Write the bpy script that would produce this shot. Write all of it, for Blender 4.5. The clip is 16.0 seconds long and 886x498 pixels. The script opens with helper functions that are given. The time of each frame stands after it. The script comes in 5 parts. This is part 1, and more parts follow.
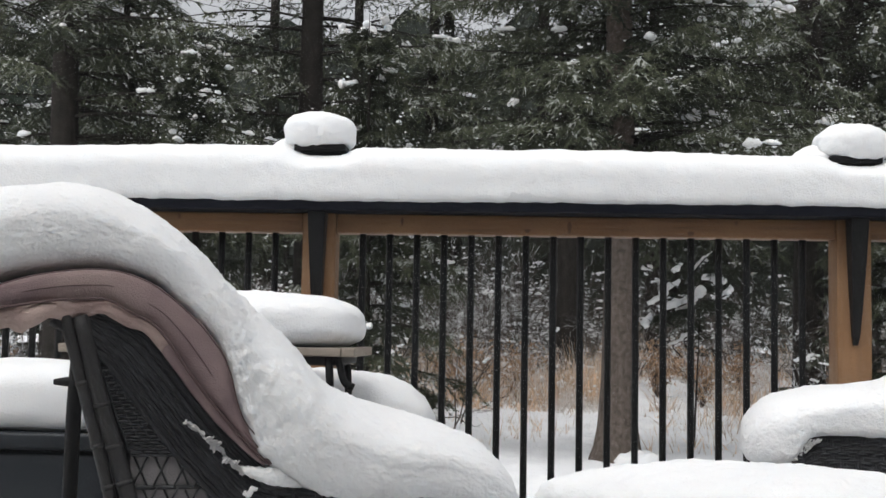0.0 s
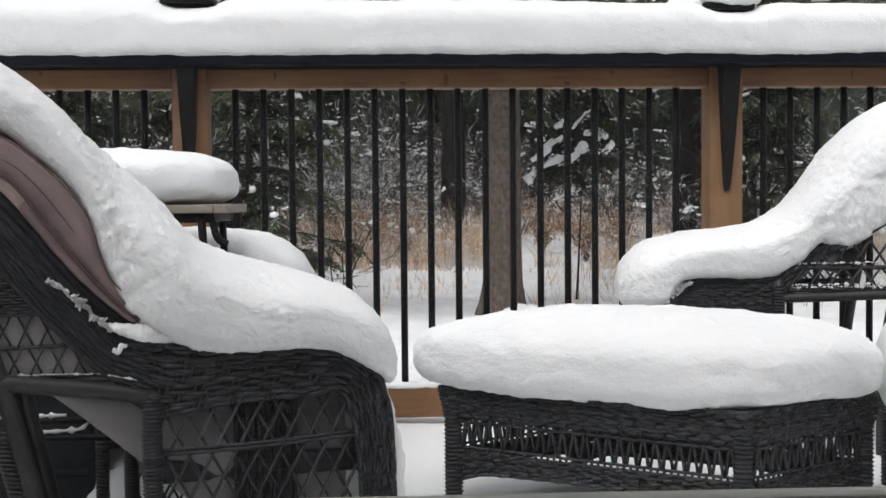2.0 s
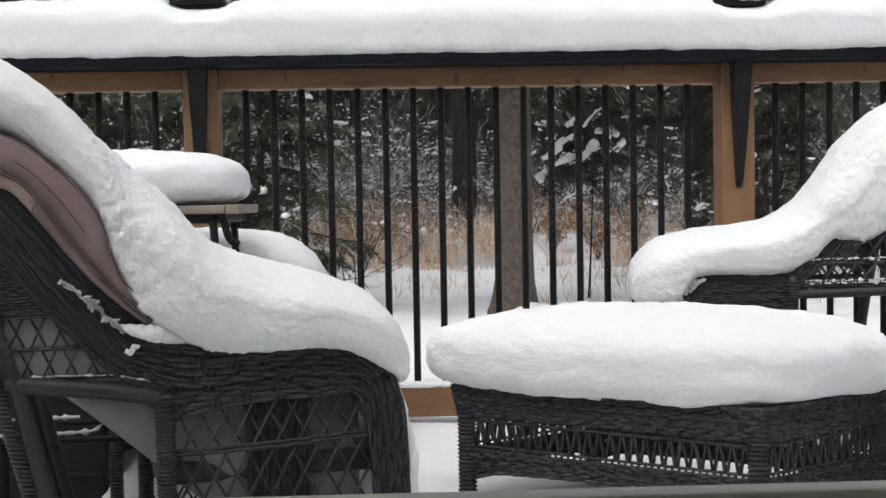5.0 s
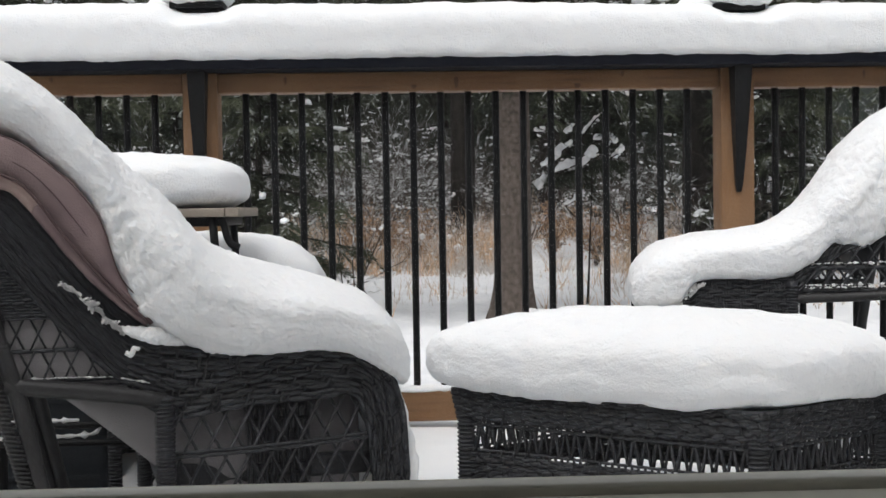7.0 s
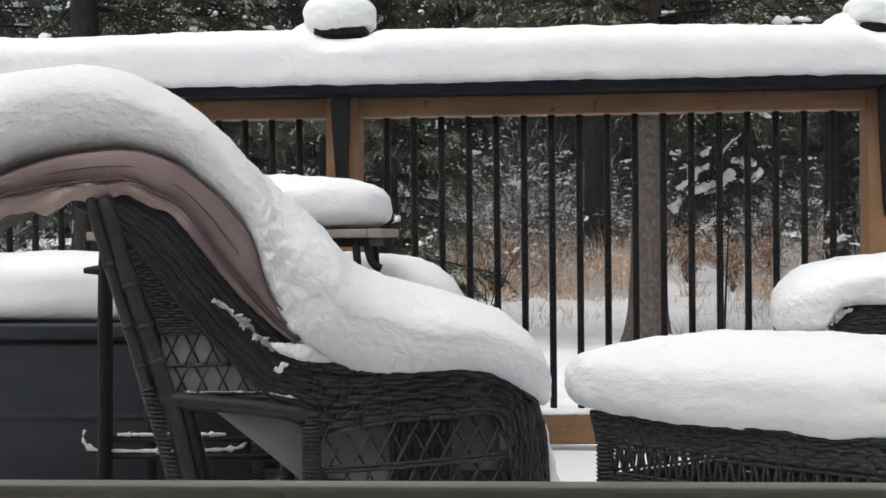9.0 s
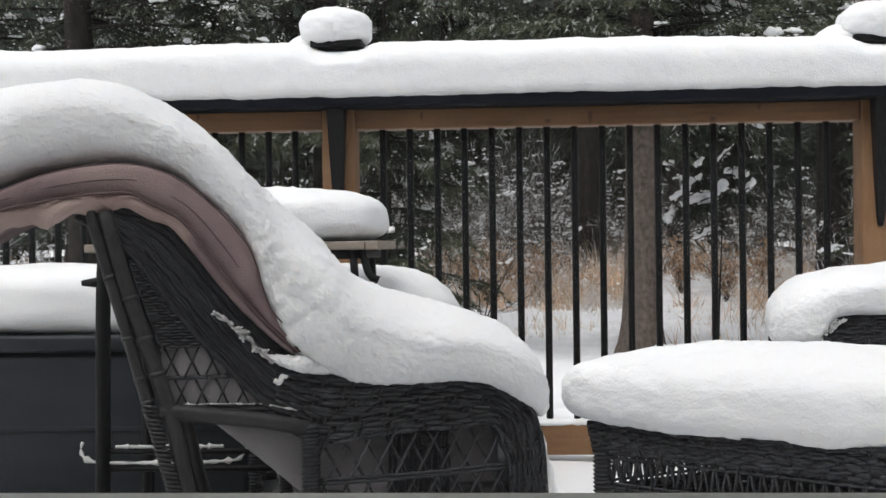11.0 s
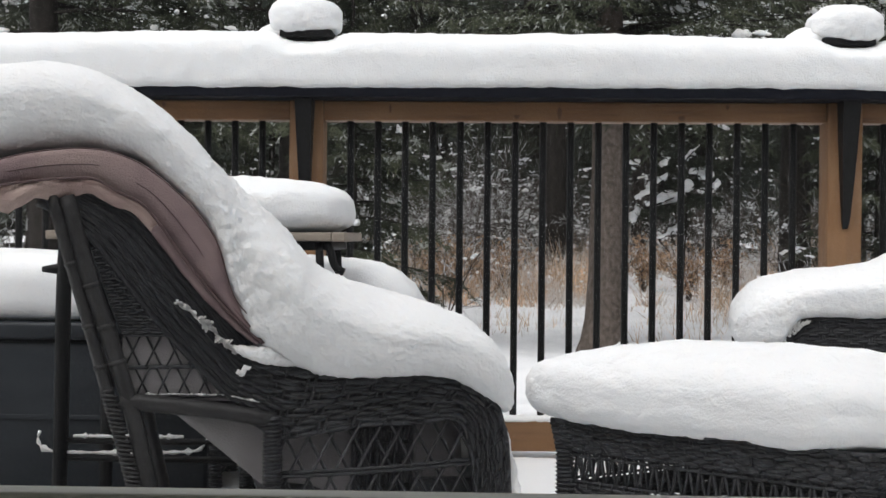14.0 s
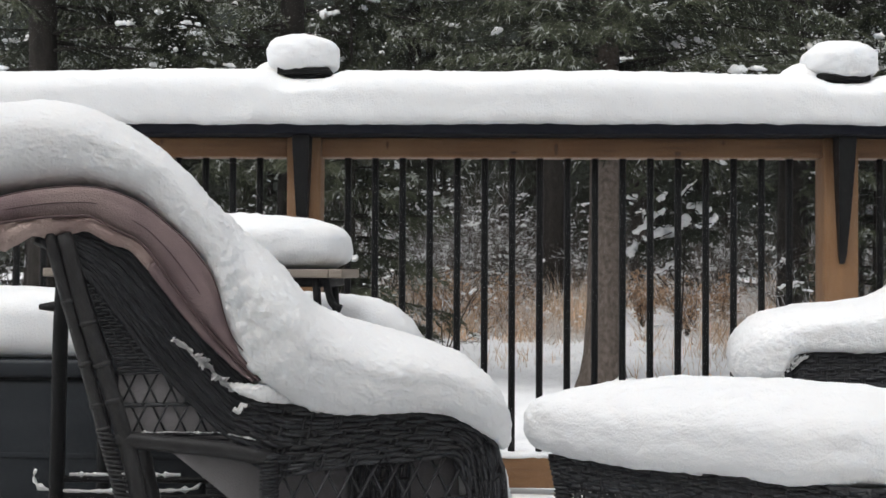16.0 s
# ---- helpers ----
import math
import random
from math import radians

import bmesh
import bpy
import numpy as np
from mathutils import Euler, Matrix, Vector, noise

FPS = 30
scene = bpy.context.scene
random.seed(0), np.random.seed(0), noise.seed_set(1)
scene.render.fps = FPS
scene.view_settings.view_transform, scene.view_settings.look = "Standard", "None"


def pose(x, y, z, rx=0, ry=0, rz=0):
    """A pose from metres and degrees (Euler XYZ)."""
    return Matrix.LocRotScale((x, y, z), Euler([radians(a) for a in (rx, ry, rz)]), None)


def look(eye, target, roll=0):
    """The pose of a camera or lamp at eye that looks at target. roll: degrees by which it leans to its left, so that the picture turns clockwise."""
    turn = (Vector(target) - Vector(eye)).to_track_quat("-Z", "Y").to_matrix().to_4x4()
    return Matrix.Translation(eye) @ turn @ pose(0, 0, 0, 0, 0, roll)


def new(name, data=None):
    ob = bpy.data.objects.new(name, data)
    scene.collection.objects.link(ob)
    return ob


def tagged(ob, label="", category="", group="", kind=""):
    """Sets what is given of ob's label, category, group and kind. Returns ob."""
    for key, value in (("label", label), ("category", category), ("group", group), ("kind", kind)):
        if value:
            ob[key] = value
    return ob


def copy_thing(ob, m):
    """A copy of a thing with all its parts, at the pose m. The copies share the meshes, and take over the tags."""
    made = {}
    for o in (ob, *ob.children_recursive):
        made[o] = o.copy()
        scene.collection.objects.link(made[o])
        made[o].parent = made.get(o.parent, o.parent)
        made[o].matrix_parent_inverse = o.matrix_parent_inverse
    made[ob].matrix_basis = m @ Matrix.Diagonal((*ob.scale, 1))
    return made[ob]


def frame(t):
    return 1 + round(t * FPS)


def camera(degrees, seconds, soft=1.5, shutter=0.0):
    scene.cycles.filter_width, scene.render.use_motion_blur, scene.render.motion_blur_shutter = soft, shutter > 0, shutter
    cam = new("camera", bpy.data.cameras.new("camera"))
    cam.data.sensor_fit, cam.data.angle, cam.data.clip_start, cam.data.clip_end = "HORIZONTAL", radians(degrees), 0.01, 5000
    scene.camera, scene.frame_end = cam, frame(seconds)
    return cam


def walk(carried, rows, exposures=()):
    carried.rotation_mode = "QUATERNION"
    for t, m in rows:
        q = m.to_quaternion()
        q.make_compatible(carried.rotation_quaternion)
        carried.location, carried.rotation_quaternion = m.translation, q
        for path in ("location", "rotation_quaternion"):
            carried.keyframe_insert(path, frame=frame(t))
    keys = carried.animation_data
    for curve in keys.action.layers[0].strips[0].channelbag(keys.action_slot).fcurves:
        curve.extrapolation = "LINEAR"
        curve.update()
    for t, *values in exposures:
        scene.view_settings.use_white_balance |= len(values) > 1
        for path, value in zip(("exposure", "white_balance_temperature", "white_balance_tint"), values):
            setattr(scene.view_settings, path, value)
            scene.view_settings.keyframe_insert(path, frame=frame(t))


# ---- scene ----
cam = camera(40.0, 16.0)
PATH = [
    (0, (-0.077, -3.343, 0.777), (-0.167, -1.35, 0.923), 1.0),
    (0.5, (-0.068, -3.326, 0.766), (-0.051, -1.326, 0.752), 0.1),
    (1, (-0.058, -3.319, 0.759), (0.022, -1.322, 0.687), -0.4),
    (1.5, (-0.055, -3.317, 0.757), (0.025, -1.321, 0.673), -0.6),
    (2, (-0.051, -3.317, 0.756), (0.044, -1.321, 0.677), -0.5),
    (2.5, (-0.049, -3.318, 0.76), (0.065, -1.322, 0.701), -0.6),
    (3, (-0.047, -3.318, 0.758), (0.057, -1.321, 0.713), -0.8),
    (3.5, (-0.05, -3.317, 0.756), (0.037, -1.32, 0.685), -0.6),
    (4, (-0.052, -3.315, 0.754), (0.036, -1.319, 0.676), -0.6),
    (4.5, (-0.051, -3.316, 0.752), (0.022, -1.319, 0.669), -0.8),
    (4.7, (-0.051, -3.314, 0.754), (0.025, -1.317, 0.672), -1.0),
    (6.8, (-0.056, -3.309, 0.749), (0.021, -1.312, 0.68), -0.9),
    (7, (-0.055, -3.311, 0.748), (0.024, -1.313, 0.679), -0.9),
    (7.5, (-0.056, -3.311, 0.747), (0.002, -1.313, 0.692), -1.0),
    (8, (-0.058, -3.314, 0.748), (-0.019, -1.315, 0.696), -0.7),
    (8.5, (-0.06, -3.321, 0.744), (-0.097, -1.322, 0.688), -1.1),
    (9, (-0.072, -3.326, 0.744), (-0.208, -1.331, 0.717), -0.6),
    (9.2, (-0.075, -3.328, 0.742), (-0.213, -1.333, 0.697), -0.7),
    (11.3, (-0.079, -3.338, 0.747), (-0.199, -1.342, 0.739), -0.7),
    (11.5, (-0.078, -3.335, 0.747), (-0.19, -1.338, 0.721), -0.6),
    (12, (-0.076, -3.331, 0.745), (-0.162, -1.333, 0.718), -0.6),
    (12.5, (-0.077, -3.329, 0.745), (-0.16, -1.331, 0.703), -0.4),
    (13, (-0.08, -3.328, 0.742), (-0.168, -1.33, 0.689), -0.2),
    (13.5, (-0.084, -3.325, 0.743), (-0.148, -1.326, 0.707), 0.5),
    (14, (-0.085, -3.323, 0.745), (-0.151, -1.324, 0.726), 0.5),
    (14.5, (-0.084, -3.323, 0.744), (-0.149, -1.324, 0.733), 0.5),
    (15, (-0.083, -3.323, 0.745), (-0.135, -1.323, 0.744), 0.6),
    (15.5, (-0.083, -3.322, 0.746), (-0.141, -1.324, 0.774), 0.4),
    (16, (-0.082, -3.325, 0.747), (-0.146, -1.326, 0.786), 0.3),
]
walk(cam, [(t, look(eye, target, roll)) for t, eye, target, roll in PATH])

# ---- sky and light: a bright overcast winter day ----
SUN_HEIGHT, SUN_ROUND = 63.0, 214.0
world = bpy.data.worlds.new("overcast_sky")
scene.world = world
world.use_nodes = True
wn, wl = world.node_tree.nodes, world.node_tree.links
wn.clear()
sky = wn.new("ShaderNodeTexSky")
sky.sky_type, sky.sun_disc = "NISHITA", False
sky.sun_elevation, sky.sun_rotation = radians(SUN_HEIGHT), radians(SUN_ROUND)
sky.air_density, sky.dust_density, sky.ozone_density = 1.0, 4.0, 1.0
pale = wn.new("ShaderNodeHueSaturation")
pale.inputs["Saturation"].default_value = 0.16
back = wn.new("ShaderNodeBackground")
back.inputs["Strength"].default_value = 0.142
wout = wn.new("ShaderNodeOutputWorld")
wl.new(sky.outputs[0], pale.inputs["Color"])
wl.new(pale.outputs[0], back.inputs["Color"])
wl.new(back.outputs[0], wout.inputs["Surface"])
lamp = bpy.data.lights.new("sun", "SUN")
lamp.energy, lamp.angle, lamp.color = 0.84, radians(60), (1.0, 0.985, 0.965)
sun = new("sun", lamp)
_az = radians(SUN_ROUND)
sun.matrix_world = look(Vector((math.sin(_az) * math.cos(radians(SUN_HEIGHT)), math.cos(_az) * math.cos(radians(SUN_HEIGHT)), math.sin(radians(SUN_HEIGHT)))) * 30, (0, 0, 0))
scene.view_settings.exposure = 0.21


# ---- materials ----
def material(name, base, rough=0.7, metal=0.0, vary=None, scale=(8, 8, 8), detail=6, bump=0.0, bump_scale=60.0, second=None, second_scale=1.5, island=0.0, spec=0.5):
    """Two scales of colour variation and a fine relief on a principled surface."""
    m = bpy.data.materials.new(name)
    m.use_nodes = True
    n, l = m.node_tree.nodes, m.node_tree.links
    p = n["Principled BSDF"]
    p.inputs["Roughness"].default_value, p.inputs["Metallic"].default_value = rough, metal
    p.inputs["Specular IOR Level"].default_value = spec
    co = n.new("ShaderNodeTexCoord")
    mp = n.new("ShaderNodeMapping")
    mp.inputs["Scale"].default_value = scale
    l.new(co.outputs["Object"], mp.inputs["Vector"])
    grain = n.new("ShaderNodeTexNoise")
    grain.inputs["Detail"].default_value = detail
    grain.inputs["Scale"].default_value = 1.0
    l.new(mp.outputs[0], grain.inputs["Vector"])
    ramp = n.new("ShaderNodeValToRGB")
    ramp.color_ramp.elements[0].position, ramp.color_ramp.elements[1].position = 0.32, 0.68
    ramp.color_ramp.elements[0].color = (*base, 1)
    ramp.color_ramp.elements[1].color = (*(vary or tuple(c * 0.8 for c in base)), 1)
    l.new(grain.outputs["Fac"], ramp.inputs["Fac"])
    colour = ramp.outputs[0]
    if second:
        blot = n.new("ShaderNodeTexNoise")
        blot.inputs["Scale"].default_value, blot.inputs["Detail"].default_value = second_scale, 3
        l.new(co.outputs["Object"], blot.inputs["Vector"])
        r2 = n.new("ShaderNodeValToRGB")
        r2.color_ramp.elements[0].position, r2.color_ramp.elements[1].position = 0.42, 0.66
        l.new(blot.outputs["Fac"], r2.inputs["Fac"])
        mix = n.new("ShaderNodeMix")
        mix.data_type = "RGBA"
        mix.inputs["B"].default_value = (*second, 1)
        l.new(r2.outputs[0], mix.inputs["Factor"])
        l.new(colour, mix.inputs["A"])
        colour = mix.outputs["Result"]
    if island:
        geo = n.new("ShaderNodeNewGeometry")
        hsv = n.new("ShaderNodeHueSaturation")
        rng = n.new("ShaderNodeMapRange")
        rng.inputs["To Min"].default_value, rng.inputs["To Max"].default_value = 1 - island, 1 + island
        l.new(geo.outputs["Random Per Island"], rng.inputs["Value"])
        l.new(rng.outputs[0], hsv.inputs["Value"])
        l.new(colour, hsv.inputs["Color"])
        colour = hsv.outputs[0]
    l.new(colour, p.inputs["Base Color"])
    if bump:
        fine = n.new("ShaderNodeTexNoise")
        fine.inputs["Scale"].default_value, fine.inputs["Detail"].default_value = bump_scale, 5
        l.new(co.outputs["Object"], fine.inputs["Vector"])
        bp = n.new("ShaderNodeBump")
        bp.inputs["Strength"].default_value, bp.inputs["Distance"].default_value = bump, 0.01
        l.new(fine.outputs["Fac"], bp.inputs["Height"])
        l.new(bp.outputs[0], p.inputs["Normal"])
    return m


def frosted(name, base, vary, amount, white=(0.8, 0.82, 0.84), scale=9.0, island=0.2):
    """Needles or twigs on which dry snow lies in patches, most of all on what faces up."""
    m = material(name, base, 0.65, vary=vary, scale=(3, 3, 3), island=island, spec=0.25)
    n, l = m.node_tree.nodes, m.node_tree.links
    p = n["Principled BSDF"]
    under = p.inputs["Base Color"].links[0].from_socket
    co = n.new("ShaderNodeTexCoord")
    tex = n.new("ShaderNodeTexNoise")
    tex.inputs["Scale"].default_value, tex.inputs["Detail"].default_value = scale, 4
    l.new(co.outputs["Object"], tex.inputs["Vector"])
    geo = n.new("ShaderNodeNewGeometry")
    add = n.new("ShaderNodeMath")
    add.operation = "MULTIPLY_ADD"
    l.new(geo.outputs["Random Per Island"], add.inputs[0])
    add.inputs[1].default_value = 0.08
    l.new(tex.outputs["Fac"], add.inputs[2])
    ramp = n.new("ShaderNodeMapRange")
    ramp.inputs["From Min"].default_value, ramp.inputs["From Max"].default_value = 0.71 - amount, 0.77 - amount
    l.new(add.outputs[0], ramp.inputs["Value"])
    mix = n.new("ShaderNodeMix")
    mix.data_type = "RGBA"
    mix.inputs["B"].default_value = (*white, 1)
    l.new(ramp.outputs[0], mix.inputs["Factor"])
    l.new(under, mix.inputs["A"])
    l.new(mix.outputs["Result"], p.inputs["Base Color"])
    return m


SNOW = material("snow", (0.835, 0.845, 0.85), 0.6, vary=(0.805, 0.815, 0.825), scale=(14, 14, 14), bump=0.36, bump_scale=210, spec=0.2)
_p = SNOW.node_tree.nodes["Principled BSDF"]
_p.inputs["Subsurface Weight"].default_value, _p.inputs["Subsurface Scale"].default_value = 0.88, 0.019
_p.inputs["Subsurface Radius"].default_value = (0.9, 0.95, 1.0)
# grey mottling puts the soft shading of dimples and tracks into the colour
GROUND_SNOW = material("trodden_shaded_snow", (0.9, 0.905, 0.91), 0.65, vary=(0.7, 0.71, 0.73), scale=(5, 2.6, 2), bump=0.9, bump_scale=7, second=(0.84, 0.85, 0.87), spec=0.2)
CEDAR = material("cedar", (0.2, 0.096, 0.036), 0.6, vary=(0.12, 0.057, 0.022), scale=(5, 90, 90), bump=0.2, bump_scale=120, second=(0.2, 0.105, 0.045), second_scale=4)
CEDAR_POST = material("cedar_post", (0.235, 0.117, 0.043), 0.6, vary=(0.155, 0.074, 0.028), scale=(70, 70, 5), bump=0.2, bump_scale=120, second=(0.23, 0.13, 0.065), second_scale=4)
KNOT = material("cedar_knot", (0.105, 0.046, 0.019), 0.6, scale=(200, 200, 200))
FASCIA = material("dark_stained_board", (0.004, 0.005, 0.0095), 0.6, vary=(0.0065, 0.008, 0.0135), scale=(4, 60, 60), bump=0.15, bump_scale=90, spec=0.1)
BLACK_METAL = material("black_powder_coat", (0.004, 0.004, 0.0044), 0.5, vary=(0.0065, 0.0065, 0.007), scale=(60, 60, 20), bump=0.05, bump_scale=300, spec=0.2)
WICKER = material("black_resin_wicker", (0.0125, 0.0132, 0.016), 0.36, vary=(0.027, 0.028, 0.032), scale=(60, 60, 60), bump=0.3, bump_scale=220, island=0.45, spec=0.38)
TUBE = material("dark_brown_lacquered_tube", (0.018, 0.0175, 0.018), 0.48, vary=(0.033, 0.032, 0.033), scale=(40, 40, 40), bump=0.1, bump_scale=200, spec=0.35)
MAUVE = material("faded_mauve_canvas", (0.27, 0.2, 0.2), 0.9, vary=(0.21, 0.152, 0.155), scale=(25, 25, 25), bump=0.4, bump_scale=400, second=(0.31, 0.235, 0.225), second_scale=9, spec=0.1)
LINING = material("pale_pink_lining", (0.55, 0.43, 0.385), 0.9, vary=(0.44, 0.335, 0.3), scale=(20, 20, 20), bump=0.4, bump_scale=300, second=(0.4, 0.29, 0.27), second_scale=12, spec=0.1)
PIPING = material("dark_piping", (0.1, 0.062, 0.062), 0.85, scale=(60, 60, 60))
GREY_CLOTH = material("grey_cloth", (0.3, 0.283, 0.288), 0.9, vary=(0.25, 0.236, 0.24), scale=(16, 16, 16), bump=0.3, bump_scale=350, spec=0.1)
BEIGE = material("weathered_beige_wood", (0.31, 0.265, 0.22), 0.7, vary=(0.22, 0.185, 0.15), scale=(6, 70, 70), bump=0.2, bump_scale=110)
RESIN = material("black_resin", (0.015, 0.0185, 0.023), 0.44, vary=(0.023, 0.027, 0.032), scale=(7, 7, 30), bump=0.1, bump_scale=60, spec=0.2)
BARK = material("grey_brown_bark", (0.155, 0.128, 0.11), 0.9, vary=(0.088, 0.072, 0.061), scale=(40, 40, 14), detail=9, bump=1.0, bump_scale=40, second=(0.072, 0.058, 0.049), second_scale=26, spec=0.15)
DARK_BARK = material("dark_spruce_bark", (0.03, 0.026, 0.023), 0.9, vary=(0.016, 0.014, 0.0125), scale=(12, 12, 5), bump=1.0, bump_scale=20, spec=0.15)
# crown shade and lit tips are put into these base colours, besides the snow
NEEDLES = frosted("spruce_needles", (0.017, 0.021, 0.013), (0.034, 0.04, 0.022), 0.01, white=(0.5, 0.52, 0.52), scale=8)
NEEDLES_PALE = frosted("frosted_lit_spruce_needles", (0.04, 0.048, 0.028), (0.08, 0.088, 0.052), 0.09, white=(0.46, 0.48, 0.45), scale=7)
NEEDLES_HOAR = frosted("hoary_lit_spruce_needles", (0.05, 0.06, 0.034), (0.095, 0.105, 0.062), 0.12, white=(0.56, 0.58, 0.54), scale=7)
TWIG = frosted("bare_twigs", (0.04, 0.033, 0.028), (0.11, 0.088, 0.072), 0.14, white=(0.75, 0.77, 0.78), scale=5)
DRY_GRASS = frosted("dry_grass", (0.72, 0.52, 0.35), (0.5, 0.36, 0.25), 0.18, white=(0.68, 0.64, 0.6), scale=1.6, island=0.5)
DRY_LEAF = frosted("withered_leaves", (0.44, 0.29, 0.18), (0.29, 0.185, 0.12), 0.1, white=(0.7, 0.66, 0.62), scale=5, island=0.5)
VINYL = material("olive_grey_window_frame", (0.78, 0.755, 0.63), 0.4, vary=(0.7, 0.68, 0.57), scale=(9, 60, 60), bump=0.05, bump_scale=150)
VINYL_EDGE = material("pale_frame_edge", (0.9, 0.88, 0.8), 0.35, vary=(0.84, 0.82, 0.74), scale=(9, 60, 60))
WALL = material("house_wall_paint", (0.74, 0.73, 0.7), 0.8, vary=(0.69, 0.68, 0.65), scale=(3, 3, 3), bump=0.2, bump_scale=80)
DECK = material("deck_planks", (0.1, 0.085, 0.073), 0.6, vary=(0.06, 0.051, 0.045), scale=(60, 4, 60), bump=0.2, bump_scale=60)
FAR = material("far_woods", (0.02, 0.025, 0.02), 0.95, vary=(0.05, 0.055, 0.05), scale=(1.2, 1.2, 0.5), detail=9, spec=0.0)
GLASS = bpy.data.materials.new("window_glass")
GLASS.use_nodes = True
_p = GLASS.node_tree.nodes["Principled BSDF"]
_p.inputs["Transmission Weight"].default_value, _p.inputs["Roughness"].default_value, _p.inputs["IOR"].default_value = 1.0, 0.0, 1.01
_p.inputs["Base Color"].default_value = (0.985, 0.985, 0.985, 1)
_n, _l = GLASS.node_tree.nodes, GLASS.node_tree.links
# faint film: dust on the pane, plus its reflected haze put into the shader
_dust_veil, _mix = _n.new("ShaderNodeBsdfTranslucent"), _n.new("ShaderNodeMixShader")
_dust_veil.inputs["Color"].default_value = (0.8, 0.8, 0.82, 1)
_co, _spots, _amount = _n.new("ShaderNodeTexCoord"), _n.new("ShaderNodeTexNoise"), _n.new("ShaderNodeMapRange")
_spots.inputs["Scale"].default_value, _spots.inputs["Detail"].default_value = 7.0, 5.0
_amount.inputs["To Min"].default_value, _amount.inputs["To Max"].default_value = 0.003, 0.009
_l.new(_co.outputs["Object"], _spots.inputs["Vector"])
_l.new(_spots.outputs["Fac"], _amount.inputs["Value"])
_l.new(_amount.outputs[0], _mix.inputs["Fac"])
_l.new(_p.outputs[0], _mix.inputs[1])
_l.new(_dust_veil.outputs[0], _mix.inputs[2])
_l.new(_mix.outputs[0], _n["Material Output"].inputs["Surface"])


# ---- building tools ----
def mesh_object(name, verts, faces, mat, smooth=True):
    me = bpy.data.meshes.new(name)
    me.from_pydata([tuple(v) for v in verts], [], [tuple(f) for f in faces])
    me.materials.append(mat)
    if smooth:
        me.shade_smooth()
    return new(name, me)


def thing(name, at, label, category, group="", turn=0.0, kind=""):
    ob = new(name)
    ob.matrix_world = pose(*at, 0, 0, turn)
    return tagged(ob, label, category, group, kind)


def part(name, geo, mat, parent, label="", smooth=True):
    ob = mesh_object(name, geo.v, geo.f, mat, smooth)
    ob.parent = parent
    return tagged(ob, label)


class Geo:
    """Vertices and faces that are gathered into one mesh."""

    def __init__(self):
        self.v, self.f = [], []

    def add(self, verts, faces):
        n = len(self.v)
        self.v += [tuple(map(float, p)) for p in verts]
        self.f += [tuple(i + n for i in f) for f in faces]
        return self

    def box(self, a, b, bevel=0.004):
        """A box between two corners with chamfered edges."""
        bm = bmesh.new()
        bmesh.ops.create_cube(bm, size=1.0)
        size, mid = np.subtract(b, a), np.add(a, b) / 2
        for v in bm.verts:
            v.co = Vector([v.co[i] * size[i] + mid[i] for i in range(3)])
        if bevel:
            bmesh.ops.bevel(bm, geom=bm.edges[:], offset=min(bevel, min(abs(size)) * 0.3), segments=2, profile=0.6, affect="EDGES")
        bm.verts.index_update()
        self.add([v.co for v in bm.verts], [[v.index for v in f.verts] for f in bm.faces])
        bm.free()
        return self

    def tube(self, path, r, sides=6, squash=1.0, caps=True):
        """A round strand along a path; r is one radius or one for each point."""
        p = np.array(path, float)
        n = len(p)
        r = np.broadcast_to(np.array(r, float), (n,))
        d = np.gradient(p, axis=0)
        d /= np.linalg.norm(d, axis=1)[:, None] + 1e-9
        ref = np.array([0, 0, 1.0]) if abs(d[:, 2]).mean() < 0.8 else np.array([1.0, 0, 0])
        u = np.cross(d, ref)
        u /= np.linalg.norm(u, axis=1)[:, None] + 1e-9
        w = np.cross(u, d)
        a = np.arange(sides) * 2 * np.pi / sides
        ring = p[:, None] + r[:, None, None] * (np.cos(a)[None, :, None] * u[:, None] + squash * np.sin(a)[None, :, None] * w[:, None])
        faces = [(i * sides + j, i * sides + (j + 1) % sides, (i + 1) * sides + (j + 1) % sides, (i + 1) * sides + j) for i in range(n - 1) for j in range(sides)]
        if caps:
            faces += [tuple(range(sides))[::-1], tuple((n - 1) * sides + j for j in range(sides))]
        return self.add(ring.reshape(-1, 3), faces)

    def loft(self, rings, caps=True):
        """Skin over closed rings with the same number of points."""
        m, k = len(rings), len(rings[0])
        faces = [(i * k + j, i * k + (j + 1) % k, (i + 1) * k + (j + 1) % k, (i + 1) * k + j) for i in range(m - 1) for j in range(k)]
        verts = [p for ring in rings for p in ring]
        if caps:
            for i, flip in ((0, True), (m - 1, False)):
                mid = np.mean(rings[i], axis=0)
                verts.append(mid)
                c = len(verts) - 1
                faces += [(i * k + (j + 1) % k, i * k + j, c) if flip else (i * k + j, i * k + (j + 1) % k, c) for j in range(k)]
        return self.add(verts, faces)


ICO = bmesh.new()
bmesh.ops.create_icosphere(ICO, subdivisions=1, radius=1.0)
ICO_V = np.array([v.co[:] for v in ICO.verts])
ICO_F = np.array([[v.index for v in f.verts] for f in ICO.faces])
ICO.free()


def curve(points, n):
    """n points on a smooth line through the given ones."""
    p = np.array(points, float)
    s = np.r_[0, np.cumsum(np.linalg.norm(np.diff(p, axis=0), axis=1))]
    t = np.linspace(0, s[-1], n)
    out = np.stack([np.interp(t, s, p[:, i]) for i in range(p.shape[1])], 1)
    fine = out.copy()
    for _ in range(max(1, n // (2 * len(p)))):
        fine[1:-1] = (fine[:-2] + 2 * fine[1:-1] + fine[2:]) / 4
    return fine


